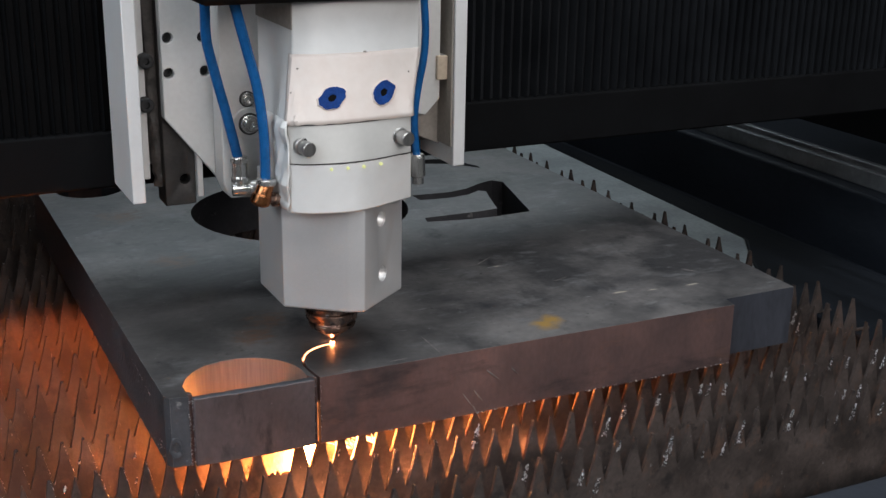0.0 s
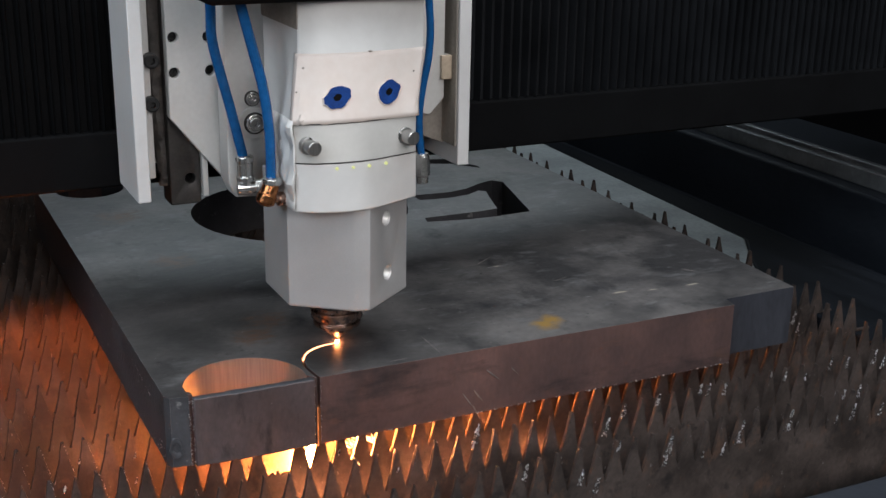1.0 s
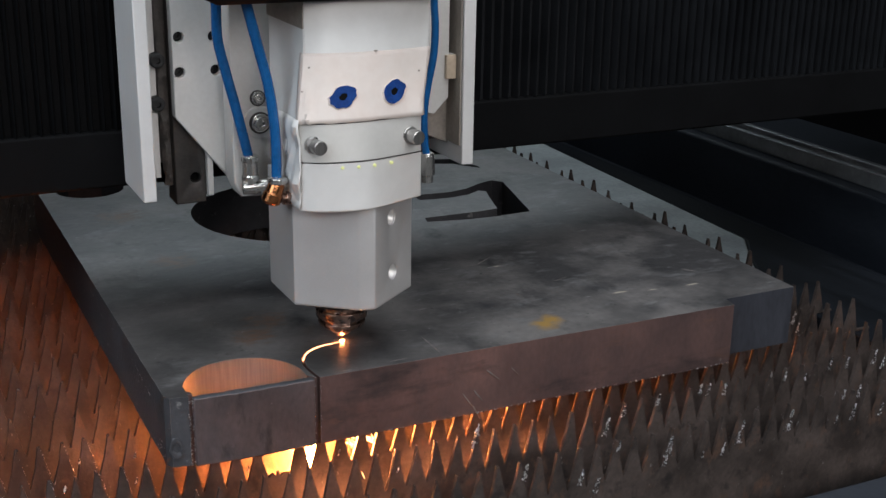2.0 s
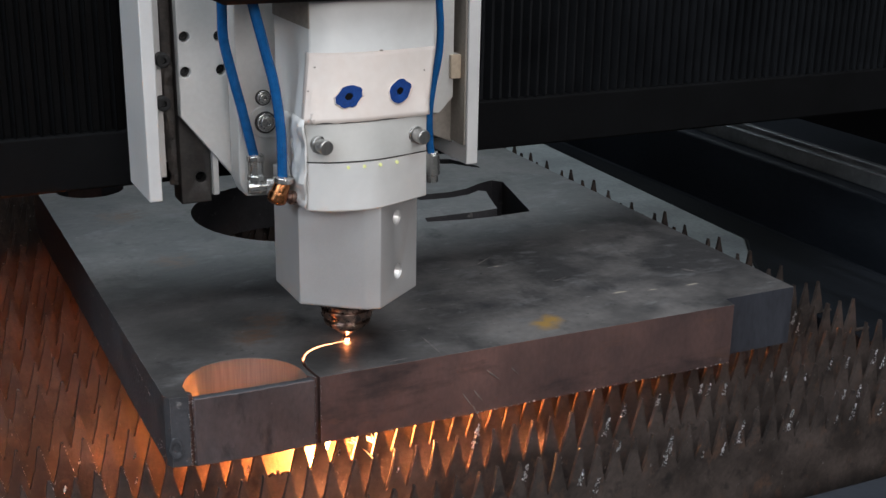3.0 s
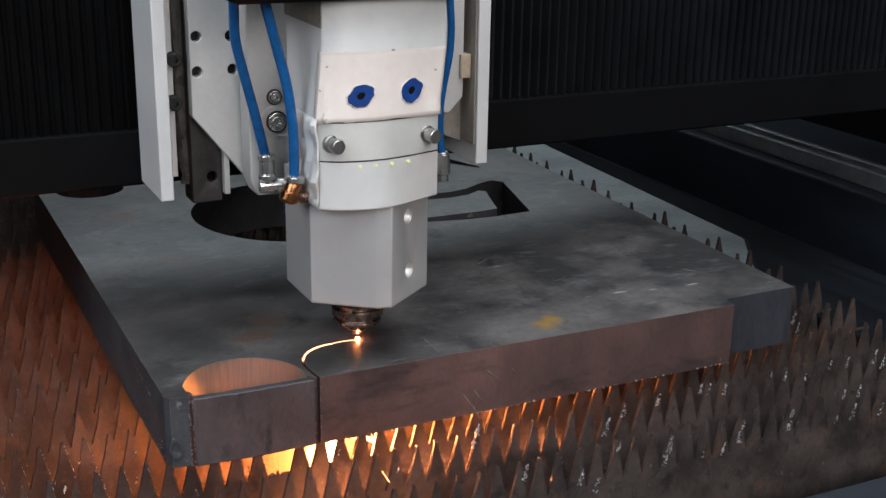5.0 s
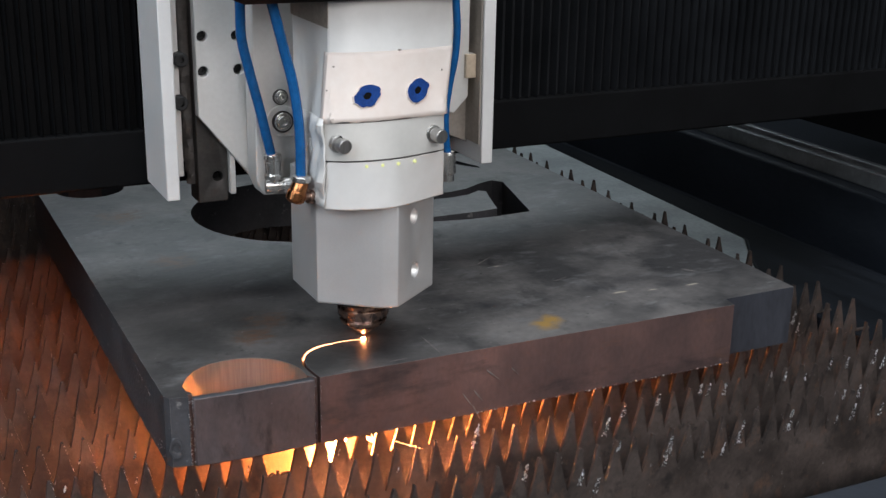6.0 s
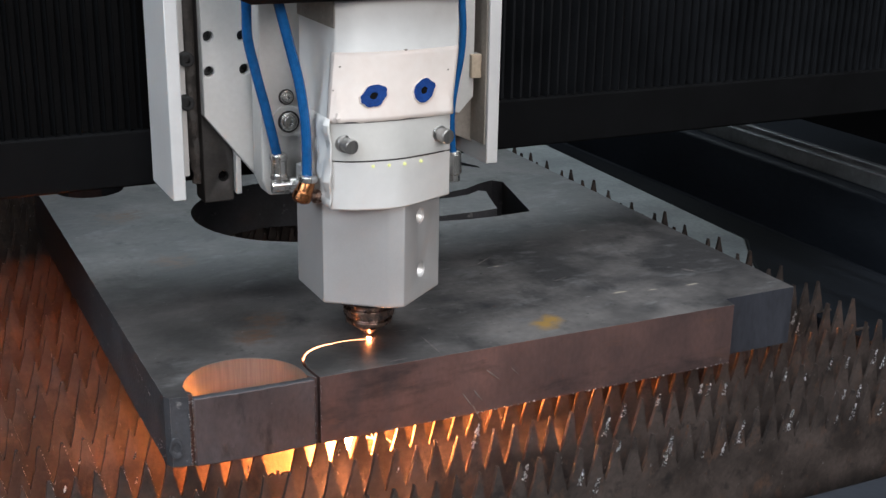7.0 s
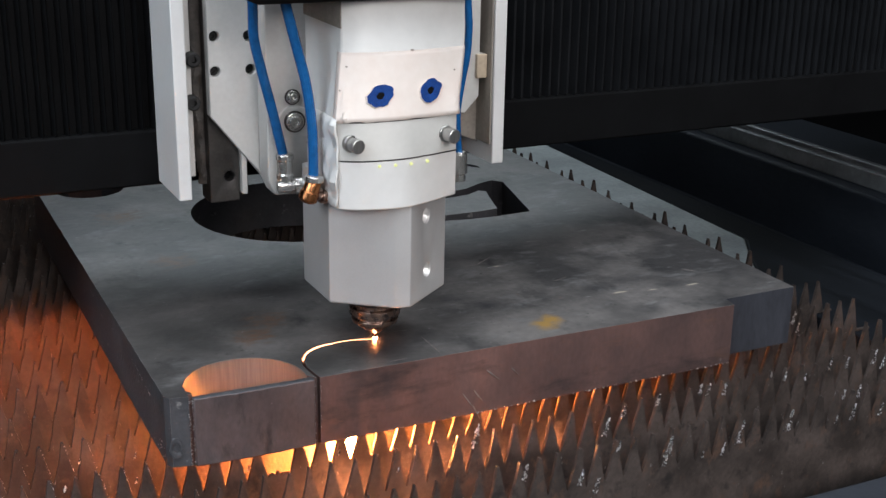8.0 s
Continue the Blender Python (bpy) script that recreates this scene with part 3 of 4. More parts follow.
    for v in bm.verts:
        if v.co.z > 0.04:
            v.co.z -= 0.0016 * max(0, noise.noise((v.co.x * 130, v.co.y * 200, 3))) + 0.0006 * abs(noise.noise((v.co.x * 420, 5, 1)))
    ob = solid("offcut_strip", bm, [SCUFFED_SHADED, DULL], "narrow dark steel offcut standing at the plate's edge", "offcut", bevel=0.0009)
    for f in ob.data.polygons:
        f.material_index = 0 if f.normal.z > 0.5 else 1


plate()


# ---- gantry ----
def gantry():
    g = thing("gantry_beam", (0.2, 0.25, 0.15), "black gantry beam with pleated bellows covers", "gantry")
    part("beam", box(-0.9, 0.95, 0.172, 0.42, 0.150, 0.192), BLACKP, g, bevel=0.002)
    for x0, x1 in ((-0.9, -0.02), (0.1, 0.95)):
        bm = bmesh.new()
        n = int((x1 - x0) / 0.0088)
        pts = []
        for i in range(n + 1):
            x = x0 + (x1 - x0) * i / n
            pts += [(x, 0.172), (x + 0.0022, 0.180), (x + 0.0066, 0.180)] if i < n else [(x, 0.172)]
        # the left bellows takes the deeper of the two blacks
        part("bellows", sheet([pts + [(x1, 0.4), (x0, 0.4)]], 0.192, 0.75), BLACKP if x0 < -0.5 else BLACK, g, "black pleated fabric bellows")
    part("beam_core", box(-0.02, 0.1, 0.2, 0.4, 0.192, 0.75), DARKRAIL, g)
    return g


GANTRY = gantry()


# ---- cutting head ----
COVER = ((0.165, ((-0.0153, 0.0128), (0, 0.0037), (0.030, -0.0004), (0.0733, 0.0166))),
         (0.1985, ((-0.0154, 0.010), (0, 0.0022), (0.030, -0.0005), (0.0698, 0.0096))),
         (0.2235, ((-0.0157, 0.0119), (0.0015, 0.0051), (0.0318, 0.0038), (0.0695, 0.0092))),
         (0.2655, ((-0.0068, 0.024), (0.01, 0.018), (0.045, 0.017), (0.081, 0.023))),
         (0.31, ((-0.0068, 0.024), (0.01, 0.018), (0.045, 0.017), (0.081, 0.023))))


def cover_ring(i, grow=0.0, lift=0.0):
    z, pts = COVER[i]
    c = Vector((TIP.x, 0.06))
    front = smooth_path([(x, y, 0) for x, y in pts], 27)
    ring = [(-0.0158, 0.068)] + [(p.x, p.y) for p in front] + [(0.078, 0.082)]
    return [(x + (x - c.x) * grow, y + (y - c.y) * grow, z + lift) for x, y in ring]


def cover_at(u, z):
    """A place on the front of the cover: u runs from 0 to 1 across it."""
    for (z0, a), (z1, b) in zip(COVER, COVER[1:]):
        if z <= z1:
            break
    k = (z - z0) / (z1 - z0)
    pts = [(p[0] * (1 - k) + q[0] * k, p[1] * (1 - k) + q[1] * k, 0) for p, q in zip(a, b)]
    p = smooth_path(pts, 60)[round(u * 60)]
    return Vector((p.x, p.y, z))


def skin(h, name, z0, z1, material, label, first=-2, last=31, base=0.0004, crumple=0.0001):
    """A sheet of tape over the cover, with creases and a ragged lower edge."""
    bm = bmesh.new()
    rows = []
    c = Vector((TIP.x, 0.06, 0))
    for j in range(15):
        row = []
        for i in range(first, last):
            u = i / 30
            drop = 0.0011 * noise.noise((u * 9, z0 * 50, 1)) if j == 0 else 0
            z = z0 + (z1 - z0) * j / 14
            p = cover_at(max(u, 0), z)
            out = Vector((p.x - c.x, p.y - c.y, 0)).normalized()
            if i < 0:
                p += (Vector((-0.0158, 0.068, z)) - p).normalized() * (-i * 0.0022)
                out = Vector((-1, -0.1, 0))
            crease = max(0, 1 - abs(u - 0.04 - 0.1 * (1 - j / 14)) * 14) * max(0, 1 - j / 9) + max(0, 1 - abs(u - 0.97 + 0.16 * j / 14) * 14) * max(0, 1 - j / 9)
            d = (base if j < 14 else base * 0.4) + crumple * (noise.noise((u * 6, j * 0.35, z0 * 90)) + 0.5 * abs(noise.noise((u * 17, j * 0.8, z0 * 40)))) + 0.0046 * crease * (0.55 + 0.9 * noise.noise((u * 34, j * 0.9, 3)))
            row.append(bm.verts.new(p + out * d + Vector((0, 0, drop))))
        rows.append(row)
    for a, b in zip(rows, rows[1:]):
        for i in range(len(a) - 1):
            bm.faces.new((a[i], a[i + 1], b[i + 1], b[i]))
    ob = part(name, bm, material, h, label, smooth=True)
    mod = ob.modifiers.new("thick", "SOLIDIFY")
    mod.thickness, mod.offset = 0.00025, 0
    return ob


def head():
    h = thing("laser_cutting_head", TIP, "white and grey laser cutting head hanging over the plate", "cutting head")
    plan = [(-0.0143, 0.083), (-0.0142, 0.0318), (0.0212, 0.0046), (0.0235, 0.0034), (0.0328, 0.0014), (0.0338, 0.0019), (0.0738, 0.0331), (0.073, 0.0807), (0.0293, 0.1059)]
    hexa = lambda z, k: [(TIP.x + (x - TIP.x) * k, TIP.y + (y - TIP.y) * k, z) for x, y in plan]
    body = part("nozzle_block", loft([hexa(0.093, 0.98), hexa(0.094, 1), hexa(0.18, 1)]), ALU, h, "grey anodised hexagonal block", bevel=0.0006)
    face = Vector((0.615, -0.788, 0))
    for c in (Vector((0.0507, 0.0151, 0.1528)), Vector((0.0522, 0.0163, 0.1134))):
        drill(body, turned(c - TIP, face, ((-0.0075, 0.0052), (-0.001, 0.0052), (0.002, 0.0062)), 24))
        part("port", turned(c, face, ((-0.0072, 0.0051), (-0.0012, 0.0051), (-0.0012, 0.0047), (-0.0045, 0.0026), (-0.0048, 0.001)), 24), DISH, body, "countersunk port, paler for the light it catches")
    part("nozzle", turned(TIP, (0, 0, 1), ((0.0, 0.0015), (0.0028, 0.0019), (0.0036, 0.0032), (0.0078, 0.0085), (0.0105, 0.0122), (0.0128, 0.0128), (0.0135, 0.0165), (0.0165, 0.0172), (0.017, 0.0155), (0.019, 0.0155), (0.0195, 0.0185), (0.0255, 0.0188), (0.026, 0.0168), (0.029, 0.0168), (0.0295, 0.0198), (0.042, 0.0202)), 40), COPPER, h, "heat-stained copper nozzle", bevel=0.0004)
    part("sensor_ring", turned(TIP, (0, 0, 1), ((0.030, 0.0203), (0.0305, 0.0208), (0.0345, 0.0208), (0.035, 0.0203)), 40), DARKRAIL, h, "dark ceramic retaining ring")
    part("front_cover", loft([cover_ring(0), cover_ring(1)]), TAPE, h, "white taped lower cover", bevel=0.0012)
    part("clamp_band", loft([cover_ring(1, -0.004), cover_ring(2, -0.004)]), BAND, h, "grey metal clamp band", bevel=0.0006)
    for i in (1, 2):
        part("seam", loft([cover_ring(i, 0.004, -0.0003), cover_ring(i, 0.004, 0.0003)]), DARKRAIL, h, "thin dark seam")
    part("upper_cover", loft([cover_ring(2), cover_ring(3), cover_ring(4)]), TAPE, h, "white taped upper cover", bevel=0.0012)
    skin(h, "tape_sheet", 0.2236, 0.2662, PINK, "yellowed tape stuck over the cover, creased at its corners")
    skin(h, "side_tape", 0.168, 0.226, TAPE, "wrinkled white tape at the cover's side", -22, 2, 0.0018, 0.0042)
    for c, n, seed, wide, tall in (((0.0136, 0.0095, 0.239), (-0.035, -0.952, 0.303), 1, 0.0092, 0.0068), ((0.0496, 0.0109, 0.24), (0.145, -0.954, 0.261), 2, 0.0084, 0.0071)):
        rnd = random.Random(seed)
        a = Vector(n).normalized()
        u = a.cross(Vector((0, 0, 1))).normalized() * -1
        v = a.cross(u).normalized()
        c = Vector(c) + a * 0.0019
        out = []
        for i in range(22):
            w = 2 * math.pi * i / 22
            r = 1.05 + rnd.uniform(-0.09, 0.07)
            out.append((wide * r * math.cos(w), tall * r * math.sin(w) + 0.002 * math.cos(w)))
        ring = lambda k, d: [c + u * (x * k) + v * (y * k) + a * d for x, y in out]
        e = part("sensor_pad", loft([ring(1, -0.004), ring(1, 0.0), ring(0.96, 0.0003), ring(0.34, 0.0001), ring(0.27, -0.0004)]), NAVY, h, "dark blue pad showing through a torn hole")
        # black disc for the shade in the pad's hole
        part("pad_hole_shade", loft([ring(0.3, -0.0006), ring(0.3, -0.0002)]), BLACKP, e)
        part("torn_edge", loft([ring(1.06, -0.0014), ring(1.015, -0.0002), ring(0.995, 0.0002), ring(0.975, 0.0001), ring(0.97, -0.002)], caps=False), PINK, h, "torn lip of tape round the pad")
    for u, z, w in ((0.62, 0.2664, 0.0013), (0.1, 0.2575, 0.0008), (0.02, 0.243, 0.0006), (0.92, 0.2515, 0.0006)):
        p = cover_at(u, z)
        nick = turned(p + Vector((0, 0.0004, 0)), (0, -1, 0.1), ((0, 0.0006), (0.0014, 0.0006), (0.0016, 0.0003)), 9)
        for v in nick.verts:
            v.co.x = p.x + (v.co.x - p.x) * w * 1600
        part("nick", nick, TAN, h, "small brown nick in the tape")
    for c, n in (((-0.0074, 0.0072, 0.21), (0.1, -0.98, 0.0)), ((0.0604, 0.0075, 0.211), (0.16, -0.97, -0.02))):
        part("thumb_screw", turned(c, n, ((-0.002, 0.0057), (0.001, 0.0057), (0.0014, 0.0052), (0.0016, 0.0036), (0.0028, 0.0036), (0.0028, 0.0046), (0.0103, 0.0048), (0.0109, 0.0043))), KNOB, h, "knurled bright thumb screw", bevel=0.0003)
    for c in ((0.0096, 0.0001, 0.195), (0.0204, -0.0011, 0.195), (0.0316, -0.0013, 0.195), (0.0445, 0.0011, 0.195)):
        part("led", turned(c, (0, -1, 0), ((-0.001, 0.0011), (0.0003, 0.0011), (0.0006, 0.0006)), 12), LED, h, "small glowing yellow-green light")
    # carriage behind the covers
    part("side_plate", box(-0.0953, -0.086, 0.11, 0.171, 0.1535, 0.33), WHITE, h, "white painted side plate", bevel=0.0008)
    part("side_plate", box(0.151, 0.161, 0.11, 0.171, 0.157, 0.33), WHITE, h, "white painted side plate", bevel=0.0008)
    part("inner_plate", box(0.1492, 0.1507, 0.112, 0.17, 0.172, 0.33), TAN, h, "heat-stained tan inner face of the side plate", bevel=0.0004)
    part("lug", box(0.1405, 0.149, 0.118, 0.1217, 0.2235, 0.2418), LUG, h, "square tan lug", bevel=0.0006)
    part("back_plate", box(-0.086, 0.11, 0.155, 0.171, 0.17, 0.33), GREY, h, "grey carriage back plate")
    part("edge_strip", box(-0.086, -0.0775, 0.131, 0.155, 0.165, 0.33), GREY, h, "pale grey strip beside the sleeve", bevel=0.0005)
    # Shaded gap beside the right side plate, put in as a dark block.
    part("gap_filler", box(0.11, 0.151, 0.15, 0.171, 0.17, 0.33), SLEEVE, h, "dark filler standing in for the shaded gap beside the plate")
    pa = part("hole_panel", upright([[(-0.0672, 0.33), (-0.0672, 0.2091), (-0.027, 0.158), (0.02, 0.158), (0.02, 0.33)]] + [[(x + a, z + b) for a, b in arc2(0, 0, 0.0038, 0, 340, 17)] for x, z in ((-0.0623, 0.265), (-0.0625, 0.2405), (-0.0379, 0.2645), (-0.037, 0.2408))], 0.123, 0.133), GREY, h, "grey panel with a slanted lower edge", bevel=0.0005)
    for x, z in ((-0.0623, 0.265), (-0.0625, 0.2405), (-0.0379, 0.2645), (-0.037, 0.2408)):
        part("screw", turned((x, 0.1295, z), (0, -1, 0), ((-0.003, 0.0037), (0.0, 0.0037), (0.0004, 0.0033), (0.0004, 0.0018), (-0.001, 0.0016)), 20), HOLE, pa, "black sunk screw")
    pb = part("bracket_plate", upright([[(-0.0335, 0.33), (-0.0335, 0.165), (-0.029, 0.154), (-0.013, 0.153), (0.02, 0.153), (0.02, 0.33)]], 0.1, 0.12), GREY, h, "grey mounting bracket", bevel=0.001)
    ear = [(x - 0.0145, z + 0.2069) for x, z in arc2(0, 0, 0.0112, 60, 285, 20)] + [(0.001, 0.194), (0.004, 0.194), (0.004, 0.2145), (-0.003, 0.2145)]
    part("clamp_ear", upright([ear], 0.0965, 0.1), GREY, pb, "rounded grey clamp ear", bevel=0.0005)
    for c, r in (((-0.0147, 0.1, 0.2238), 0.0056), ((-0.0145, 0.0965, 0.2069), 0.0078)):
        part("washer", turned(c, (0, -1, 0), ((-0.002, r), (0.001, r), (0.0012, r * 0.93), (0.0012, r * 0.8), (0.0006, r * 0.78))), DARKRAIL, pb, "dark steel washer")
        part("bolt", turned(c, (0, -1, 0), ((0, r * 0.84), (0.0018, r * 0.84), (0.002, r * 0.78), (0.002, r * 0.68), (0.0012, r * 0.66), (0.0012, r * 0.58), (0.0036, r * 0.56), (0.0039, r * 0.5), (0.0039, r * 0.3), (0.0012, r * 0.28))), CHROME, pb, "socket-head bolt", bevel=0.0002)
    rail = part("rail_block", box(-0.0672, -0.045, 0.133, 0.155, 0.143, 0.33), DARKRAIL, h, "dark steel linear guide block", bevel=0.0008)
    drill(rail, turned(Vector((-0.0525, 0.133, 0.162)) - TIP, (0, -1, 0), ((-0.014, 0.0038), (0.002, 0.0038)), 20))
    # the drilled hole's shade, as a black disc at its bottom
    part("rail_hole_shade", turned((-0.0525, 0.1425, 0.162), (0, -1, 0), ((0, 0.0037), (0.001, 0.0037)), 18), BLACKP, rail, "black disc for the shade inside the drilled bolt hole")
    part("stop_plate", box(-0.0445, -0.0405, 0.128, 0.15, 0.149, 0.2), GREY, h, "pale grey stop plate", bevel=0.0004)
    sleeve = hose([(-0.0705, 0.147, 0.33), (-0.0705, 0.147, 0.25), (-0.0685, 0.147, 0.19), (-0.0655, 0.146, 0.156)], 0.006, 60)
    for v in sleeve.verts:
        v.co += Vector((noise.noise(v.co * 160), noise.noise(v.co * 150 + Vector((9, 0, 0))), 0)) * 0.0016
    part("cable_sleeve", sleeve, SLEEVE, h, "dark crinkled cable sleeve")
    for x, z in ((-0.0775, 0.2495), (-0.0787, 0.2192)):
        part("screw", turned((x, 0.132, z), (0, -1, 0), ((0, 0.0052), (0.008, 0.0052), (0.009, 0.0042), (0.009, 0.0022), (0.006, 0.002))), HOLE, h, "black screw head")
    part("arm_plate", upright([[(0.118, 0.33), (0.118, 0.2), (0.1325, 0.1966), (0.1444, 0.2089), (0.1444, 0.2237), (0.1543, 0.2237), (0.1543, 0.2416), (0.1444, 0.2416), (0.1444, 0.33)]], 0.122, 0.13), GREY, h, "grey bracket with a square lug", bevel=0.0005)
    part("web_plate", upright([[(0.12, 0.222), (0.12, 0.183), (0.151, 0.1695), (0.151, 0.222)]], 0.135, 0.145), TAN, h, "tan web plate", bevel=0.0005)
    # The housing's shadow on the cover's side, built as a brown wedge.
    wedge = bmesh.new()
    loft([[(-0.0076, 0.0235, 0.302), (-0.0166, 0.068, 0.302), (-0.0166, 0.068, 0.2857), (-0.0076, 0.0235, 0.2814)], [(-0.0062, 0.0245, 0.302), (-0.0152, 0.0685, 0.302), (-0.0152, 0.0685, 0.2857), (-0.0062, 0.0245, 0.2814)]], wedge)
    part("cap_shadow", wedge, TAN, h, "brown slanted wedge standing in for the housing's shadow")
    part("motor_cap", box(-0.07, 0.085, 0.004, 0.07, 0.3005, 0.40), BLACKP, h, "black housing above the covers", bevel=0.004)
    part("air_tube", hose([(-0.0455, 0.09, 0.31), (-0.0444, 0.09, 0.2902), (-0.0442, 0.09, 0.2679), (-0.0394, 0.09, 0.2449), (-0.0327, 0.09, 0.2173), (-0.0251, 0.09, 0.183)], 0.0035), TUBE, h, "bright blue air tube", smooth=True)
    part("air_tube", hose([(-0.0452, 0.03, 0.3133), (-0.0416, 0.03, 0.2973), (-0.0346, 0.03, 0.2691), (-0.0286, 0.03, 0.2436), (-0.0253, 0.03, 0.214), (-0.0251, 0.03, 0.1806)], 0.0034), TUBE, h, "bright blue air tube", smooth=True)
    part("air_tube", hose([(0.1010, 0.06, 0.3143), (0.1016, 0.06, 0.2912), (0.1029, 0.06, 0.2716), (0.1017, 0.06, 0.2518), (0.0977, 0.06, 0.2320), (0.0950, 0.06, 0.2118), (0.0959, 0.06, 0.1911), (0.0975, 0.06, 0.1809)], 0.0027), TUBE, h, "bright blue air tube", smooth=True)
    part("tube_fitting", turned((-0.0245, 0.09, 0.1855), (0, 0, -1), ((-0.001, 0.0044), (0.0, 0.0062), (0.0035, 0.0064), (0.004, 0.0055), (0.0135, 0.0055), (0.014, 0.0063), (0.0172, 0.0063), (0.0178, 0.0046), (0.0235, 0.0046), (0.0265, 0.003))), CHROME, h, "bright nickel push-in fitting", bevel=0.0003)
    part("fitting_elbow", turned((-0.0245, 0.09, 0.163), (1, -0.2, 0), ((-0.0062, 0.003), (-0.0055, 0.0052), (0.0035, 0.0052), (0.0038, 0.004), (0.0065, 0.004), (0.0068, 0.0062), (0.0118, 0.0062), (0.0124, 0.005))), CHROME, h, "bright nickel elbow", bevel=0.0003)
    part("tube_fitting", turned((-0.0245, 0.03, 0.1815), (-0.42, 0, -1), ((0.0, 0.005), (0.003, 0.0056), (0.0075, 0.0058), (0.008, 0.0066), (0.0135, 0.0066), (0.015, 0.005), (0.0158, 0.003))), BRASS, h, "brass push-in fitting", bevel=0.0003)
    part("fitting_stem", turned((-0.027, 0.03, 0.172), (1, 0.1, -0.25), ((0.003, 0.0032), (0.007, 0.0032), (0.0072, 0.0048), (0.011, 0.0048), (0.0115, 0.0035), (0.016, 0.0035))), COPPER, h, "heat-stained brass stem", bevel=0.0003)
    part("tube_collar", turned((-0.0245, 0.03, 0.1835), (-0.1, 0, -1), ((-0.002, 0.0046), (-0.001, 0.0066), (0.0022, 0.0068), (0.003, 0.0056))), CHROME, h, "bright nickel collar", bevel=0.0003)
    part("tube_fitting", turned((0.0974, 0.06, 0.1834), (0.04, 0, -1), ((0, 0.0045), (0.002, 0.0056), (0.016, 0.0056), (0.017, 0.0042), (0.022, 0.0042))), CHROME, h, "bright nickel push-in fitting", bevel=0.0003)
    return h


HEAD = head()


# ---- molten metal ----
def plume():
    p = thing("molten_plume", (TIP.x, TIP.y, 0.0), "glowing white-orange jet of molten metal under the plate", "molten metal")
    part("arc", turned((TIP.x, TIP.y, 0.0518), (0, 0, -1), ((0, 0.0013), (0.0004, 0.0013), (0.001, 0.0014), (0.0014, 0.0012), (0.0016, 0.0004)), 12), TIPGLOW, p, "glowing spot under the nozzle")
    steps = ((0.048, 0.0006, 0, 0), (0.001, 0.0008, 0, 0), (-0.004, 0.002, -0.002, 0.0005), (-0.02, 0.0034, -0.011, 0.006), (-0.045, 0.0045, -0.02, 0.01), (-0.088, 0.005, -0.026, 0.0165), (-0.12, 0.004, -0.028, 0.029), (-0.25, 0.0016, -0.03, 0.035), (-0.73, 0.0014, -0.03, 0.037))
    part("jet", loft([circle((TIP.x + lag, TIP.y + back, z), (0, 0, -1), r, 12) for z, r, lag, back in steps]), JET, p, "white-hot jet trailing behind the cut")
    return p


PLUME = plume()


def glow_blob():
    # Unseen emitter, added to light the slats from below; its height sets the flicker.
    th = thing("fill_glow", (TIP.x - 0.02, TIP.y + 0.11, -0.52), "unseen orange glow under the slats, added to light them from below", "molten metal")
    bm = bmesh.new()
    bmesh.ops.create_icosphere(bm, subdivisions=3, radius=0.1)
    for v in bm.verts:
        v.co = Vector((v.co.x * 1.1, v.co.y * 0.34, v.co.z * 0.4)) * (1 + 0.25 * noise.noise(v.co * 20)) + ORIGIN[th]
    part("glow_blob", bm, FILL_GLOW, th)
    return th


def fill_spray():
    """Unseen glowing drops between the slats under the cut, added to light the teeth."""
    th = thing("fill_drops", (TIP.x, -0.02, -0.07), "unseen glowing drops between the slats, added to light their teeth", "molten metal")
    rnd = random.Random(31)
    for i in range(36):
        y = (0.002, -0.049, 0.052, 0.002, 0.052)[i % 5] + rnd.uniform(-0.008, 0.008)
        c = Vector((TIP.x + (rnd.uniform(-0.08, 0.05) if y < -0.03 else rnd.uniform(-0.05, 0.16)), y, rnd.uniform(-0.095, -0.052)))
        part("drop", turned(c, (rnd.uniform(-0.4, 0.6), rnd.uniform(-0.3, 0.3), -1), ((0, 0.0003), (0.002, 0.0014), (0.006, 0.0011), (0.012, 0.0003)), 8), FILL_DROPS, th)
    return th


def trail():
    th = thing("molten_trickle", (-0.0008, 0.008, 0.016), "orange molten metal trickling down inside the fresh cut", "molten metal")
    rnd = random.Random(8)
    rings = [[(-0.0008 + a * 0.0007 + rnd.uniform(-0.0002, 0.0002), 0.008 + b * 0.0015, z) for a, b in ((-1, -1), (1, -1), (1, 1), (-1, 1))] for z in (0.001, 0.006, 0.011, 0.016, 0.021, 0.026, 0.03)]
    part("trickle", loft(rings), TRICKLE, th)
    return th


GLOW_BLOB, DROPS, TRAIL = glow_blob(), fill_spray(), trail()
# how far the unseen glow has sunk below its usual height, in metres: deeper dims the slats
SINK = ((0.0, -0.1), (1.1, -0.07), (1.4, 0.25), (3.0, 0.25), (4.6, 0.25), (5.9, 0.2), (7.7, 0.2), (7.95, -0.08), (8.0, -0.08))


def bead(i, a, b):
    d = Vector((b[0] - a[0], b[1] - a[1], 0))
    n = Vector((-d.y, d.x, 0)).normalized() * 0.00027
    bm = bmesh.new()
    pa, pb = Vector((*a, 0.0502)), Vector((*b, 0.0502))
    loft([[pa - n, pa + n, pb + n, pb - n], [v - Vector((0, 0, 0.002)) for v in (pa - n, pa + n, pb + n, pb - n)]], bm)
    th = thing("molten_bead", (pa + pb) / 2, "glowing orange metal in the fresh cut", "molten metal", "molten metal along the cut")
    part("bead", bm, KERF, th)
    return th


KERF_PATH = [(p.x, p.y) for p in smooth_path([(*c, 0) for c in CUT[3:]], 60)]
BEADS = [bead(i, KERF_PATH[i], KERF_PATH[i + 1]) for i in range(60)]


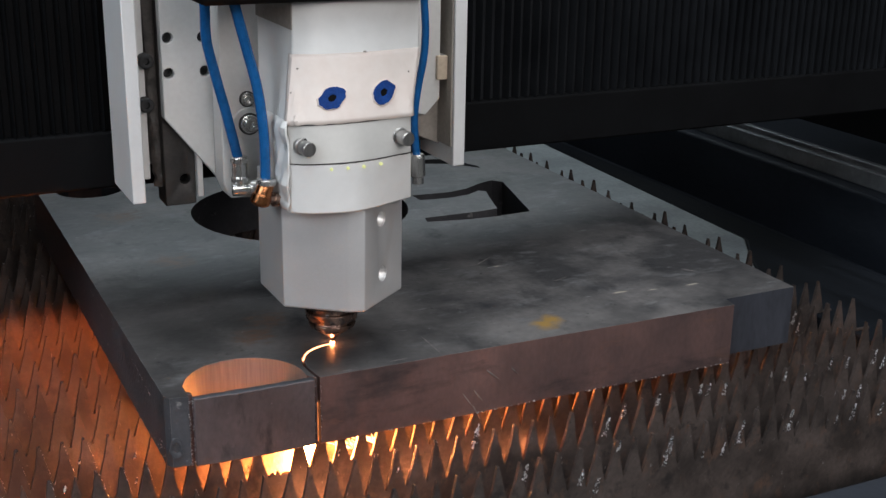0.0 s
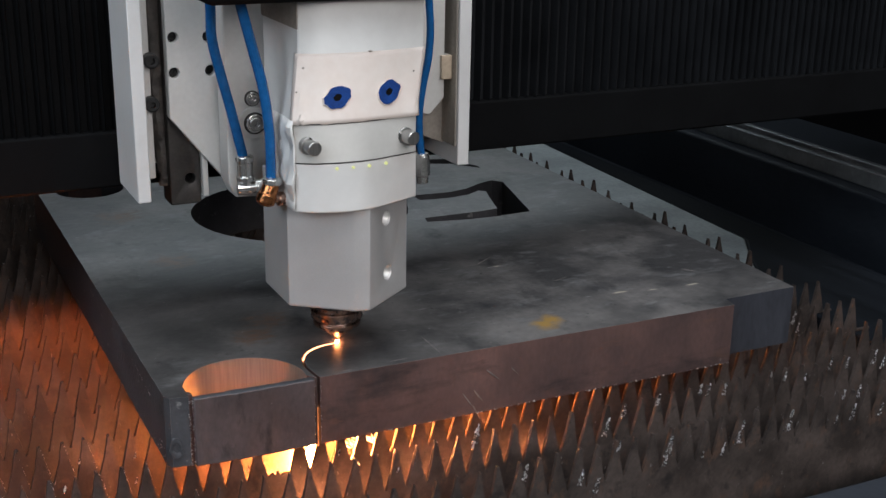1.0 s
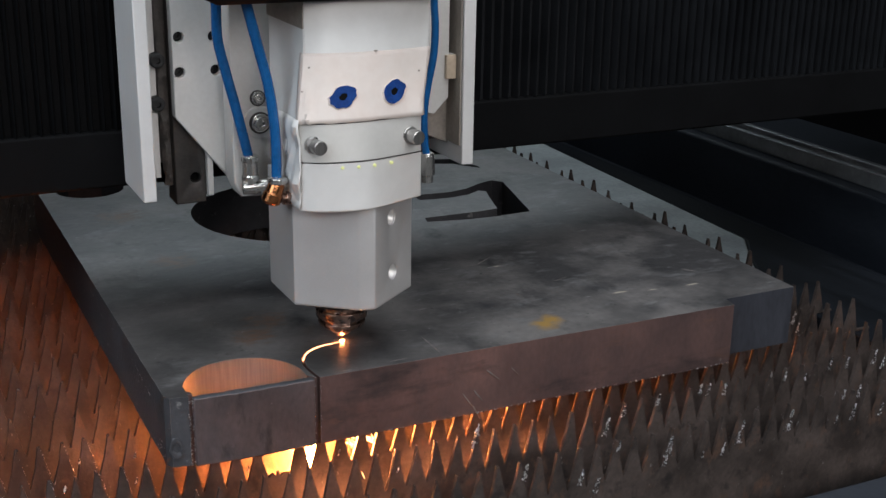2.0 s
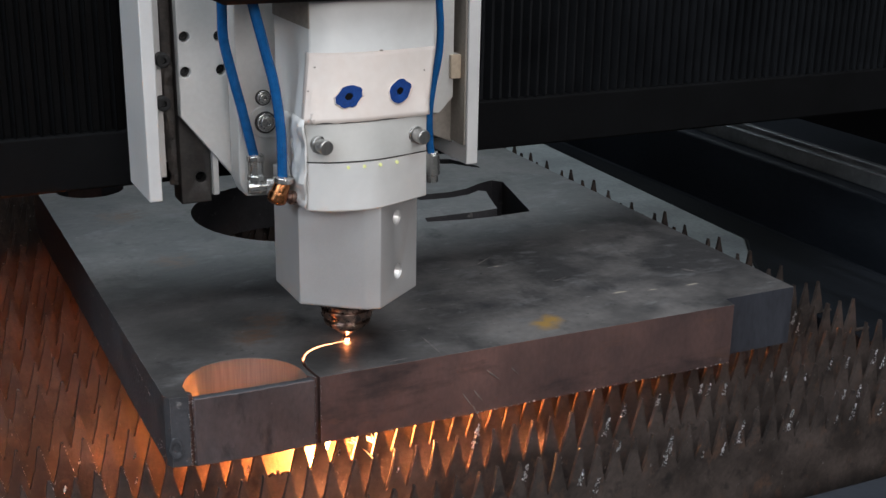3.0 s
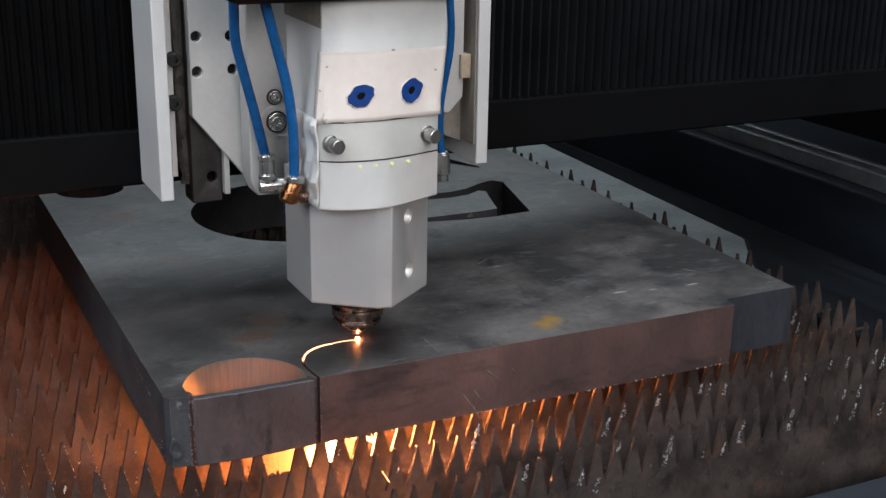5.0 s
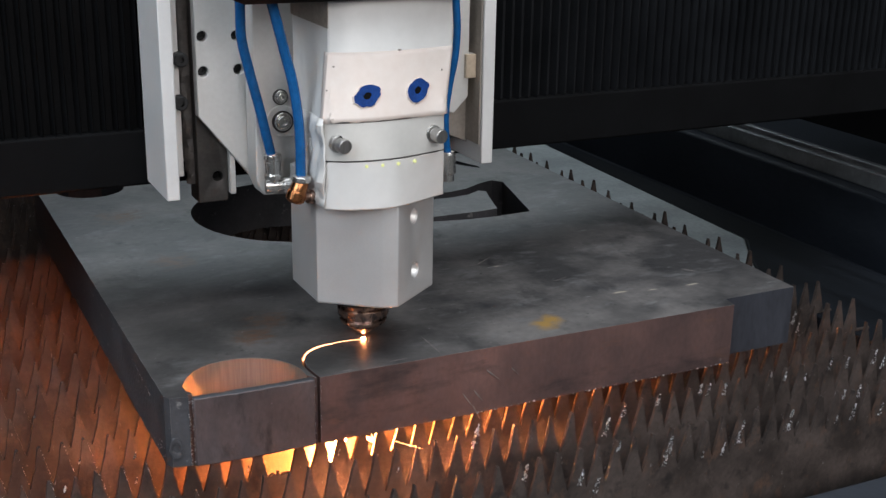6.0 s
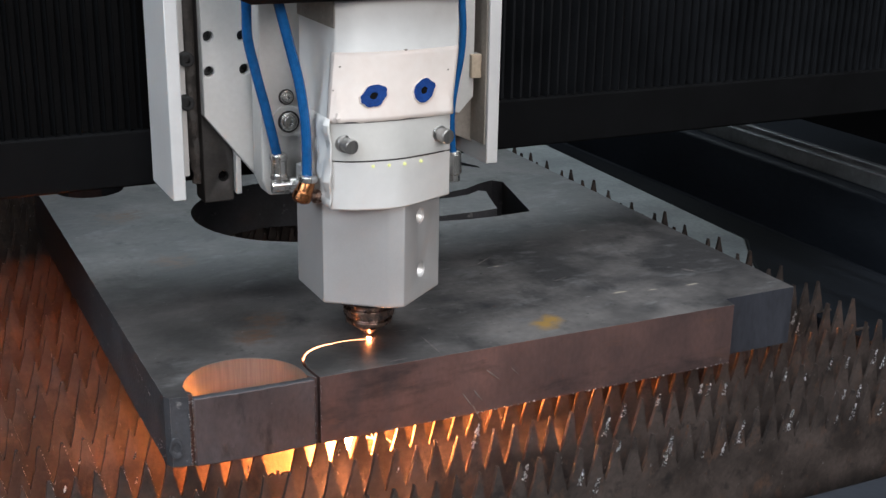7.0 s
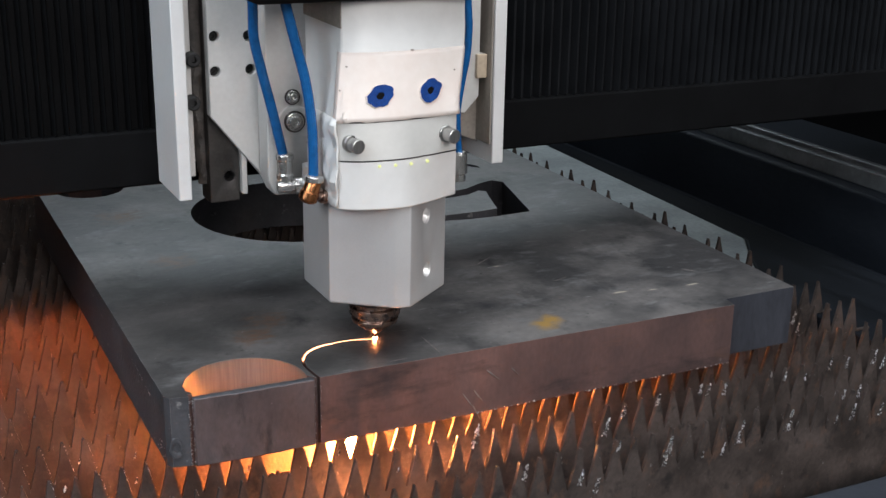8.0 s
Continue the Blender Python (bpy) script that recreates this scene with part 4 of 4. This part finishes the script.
def spark(x, y, z, length):
    th = thing("spark", (x, y, z), "thin glowing orange spark flying from the cut", "spark", "flying sparks")
    part("streak", turned((x - length / 2, y, z), (1, 0, 0), ((0, 0.00008), (length * 0.7, 0.00018), (length, 0.0001)), 6), SPARK, th)
    return th


spark_rnd = random.Random(11)
SPARKS = []
for t in (0.0, 0.35, 0.55, 0.95, 1.3, 1.5, 1.9, 2.3, 2.7, 2.95, 3.15, 3.55, 3.9, 4.5, 4.9, 5.4, 5.75, 5.95, 6.15, 6.35, 6.41, 6.43, 6.45, 6.47, 6.55, 6.75, 6.95, 7.15, 7.4, 7.43, 7.55, 7.75):
    SPARKS.append((t, spark(0.03 + 0.004 * t, 0.05, -0.03, 0.01 + 0.018 * spark_rnd.random())))


def motions():
    # each spark leaves the jet, crosses the slats and drops into the tray
    for t, ob in SPARKS:
        o = ORIGIN[ob]
        end = Vector((o.x + spark_rnd.uniform(-0.03, 0.06), spark_rnd.uniform(-0.07, -0.035), -0.016))
        rise = spark_rnd.uniform(0.0, 0.02)
        d = end - o
        yaw, dip = math.degrees(math.atan2(d.y, d.x)), -math.degrees(math.atan2(d.z, d.xy.length))
        steps = [(0.0, o), (max(t - 0.03, 0.01), o), (t + 0.07, o.lerp(end, 0.6) + Vector((0, 0, rise))), (t + 0.14, end + Vector((0, 0, rise * 0.6))), (t + 0.3, end + d * 0.3 - Vector((0, 0, 0.2))), (8.0, end + d * 0.3 - Vector((0, 0, 0.2)))]
        rows, last = [], -1
        for a, p in steps:
            if frame(min(a, 8.0)) > last:
                rows.append((min(a, 8.0), pose(p.x, p.y, p.z, 0, dip, yaw)))
                last = frame(min(a, 8.0))
        walk(ob, rows)
    o = ORIGIN[GLOW_BLOB]
    walk(GLOW_BLOB, [(t, pose(o.x + 0.0039 * t, o.y, o.z - low)) for t, low in SINK])
    o = ORIGIN[TRAIL]
    walk(TRAIL, [(t, pose(o.x, o.y, o.z - low)) for t, low in ((0.0, 0.0), (1.1, 0.004), (1.7, 0.03), (2.6, 0.3), (8.0, 0.6))])
    for ob in (HEAD, PLUME, DROPS):
        o = ORIGIN[ob]
        walk(ob, [(t, pose(o.x + a, o.y + b, o.z)) for t, a, b in STEPS])
    o = ORIGIN[GANTRY]
    walk(GANTRY, [(t, pose(o.x, o.y + b, o.z)) for t, a, b in STEPS])
    # each bead wells up when the nozzle has reached it
    for ob in BEADS:
        o = ORIGIN[ob]
        if o.x <= TIP.x:
            continue
        t = np.interp(o.x - TIP.x, [s[1] for s in STEPS], [s[0] for s in STEPS])
        rows = [(0.0, pose(o.x, o.y, o.z - 0.004))]
        if t > 0.15:
            rows.append((t - 0.1, pose(o.x, o.y, o.z - 0.004)))
        rows.append((t + 0.05, pose(o.x, o.y, o.z)))
        if t < 7.85:
            rows.append((8.0, pose(o.x, o.y, o.z)))
        walk(ob, rows)


motions()
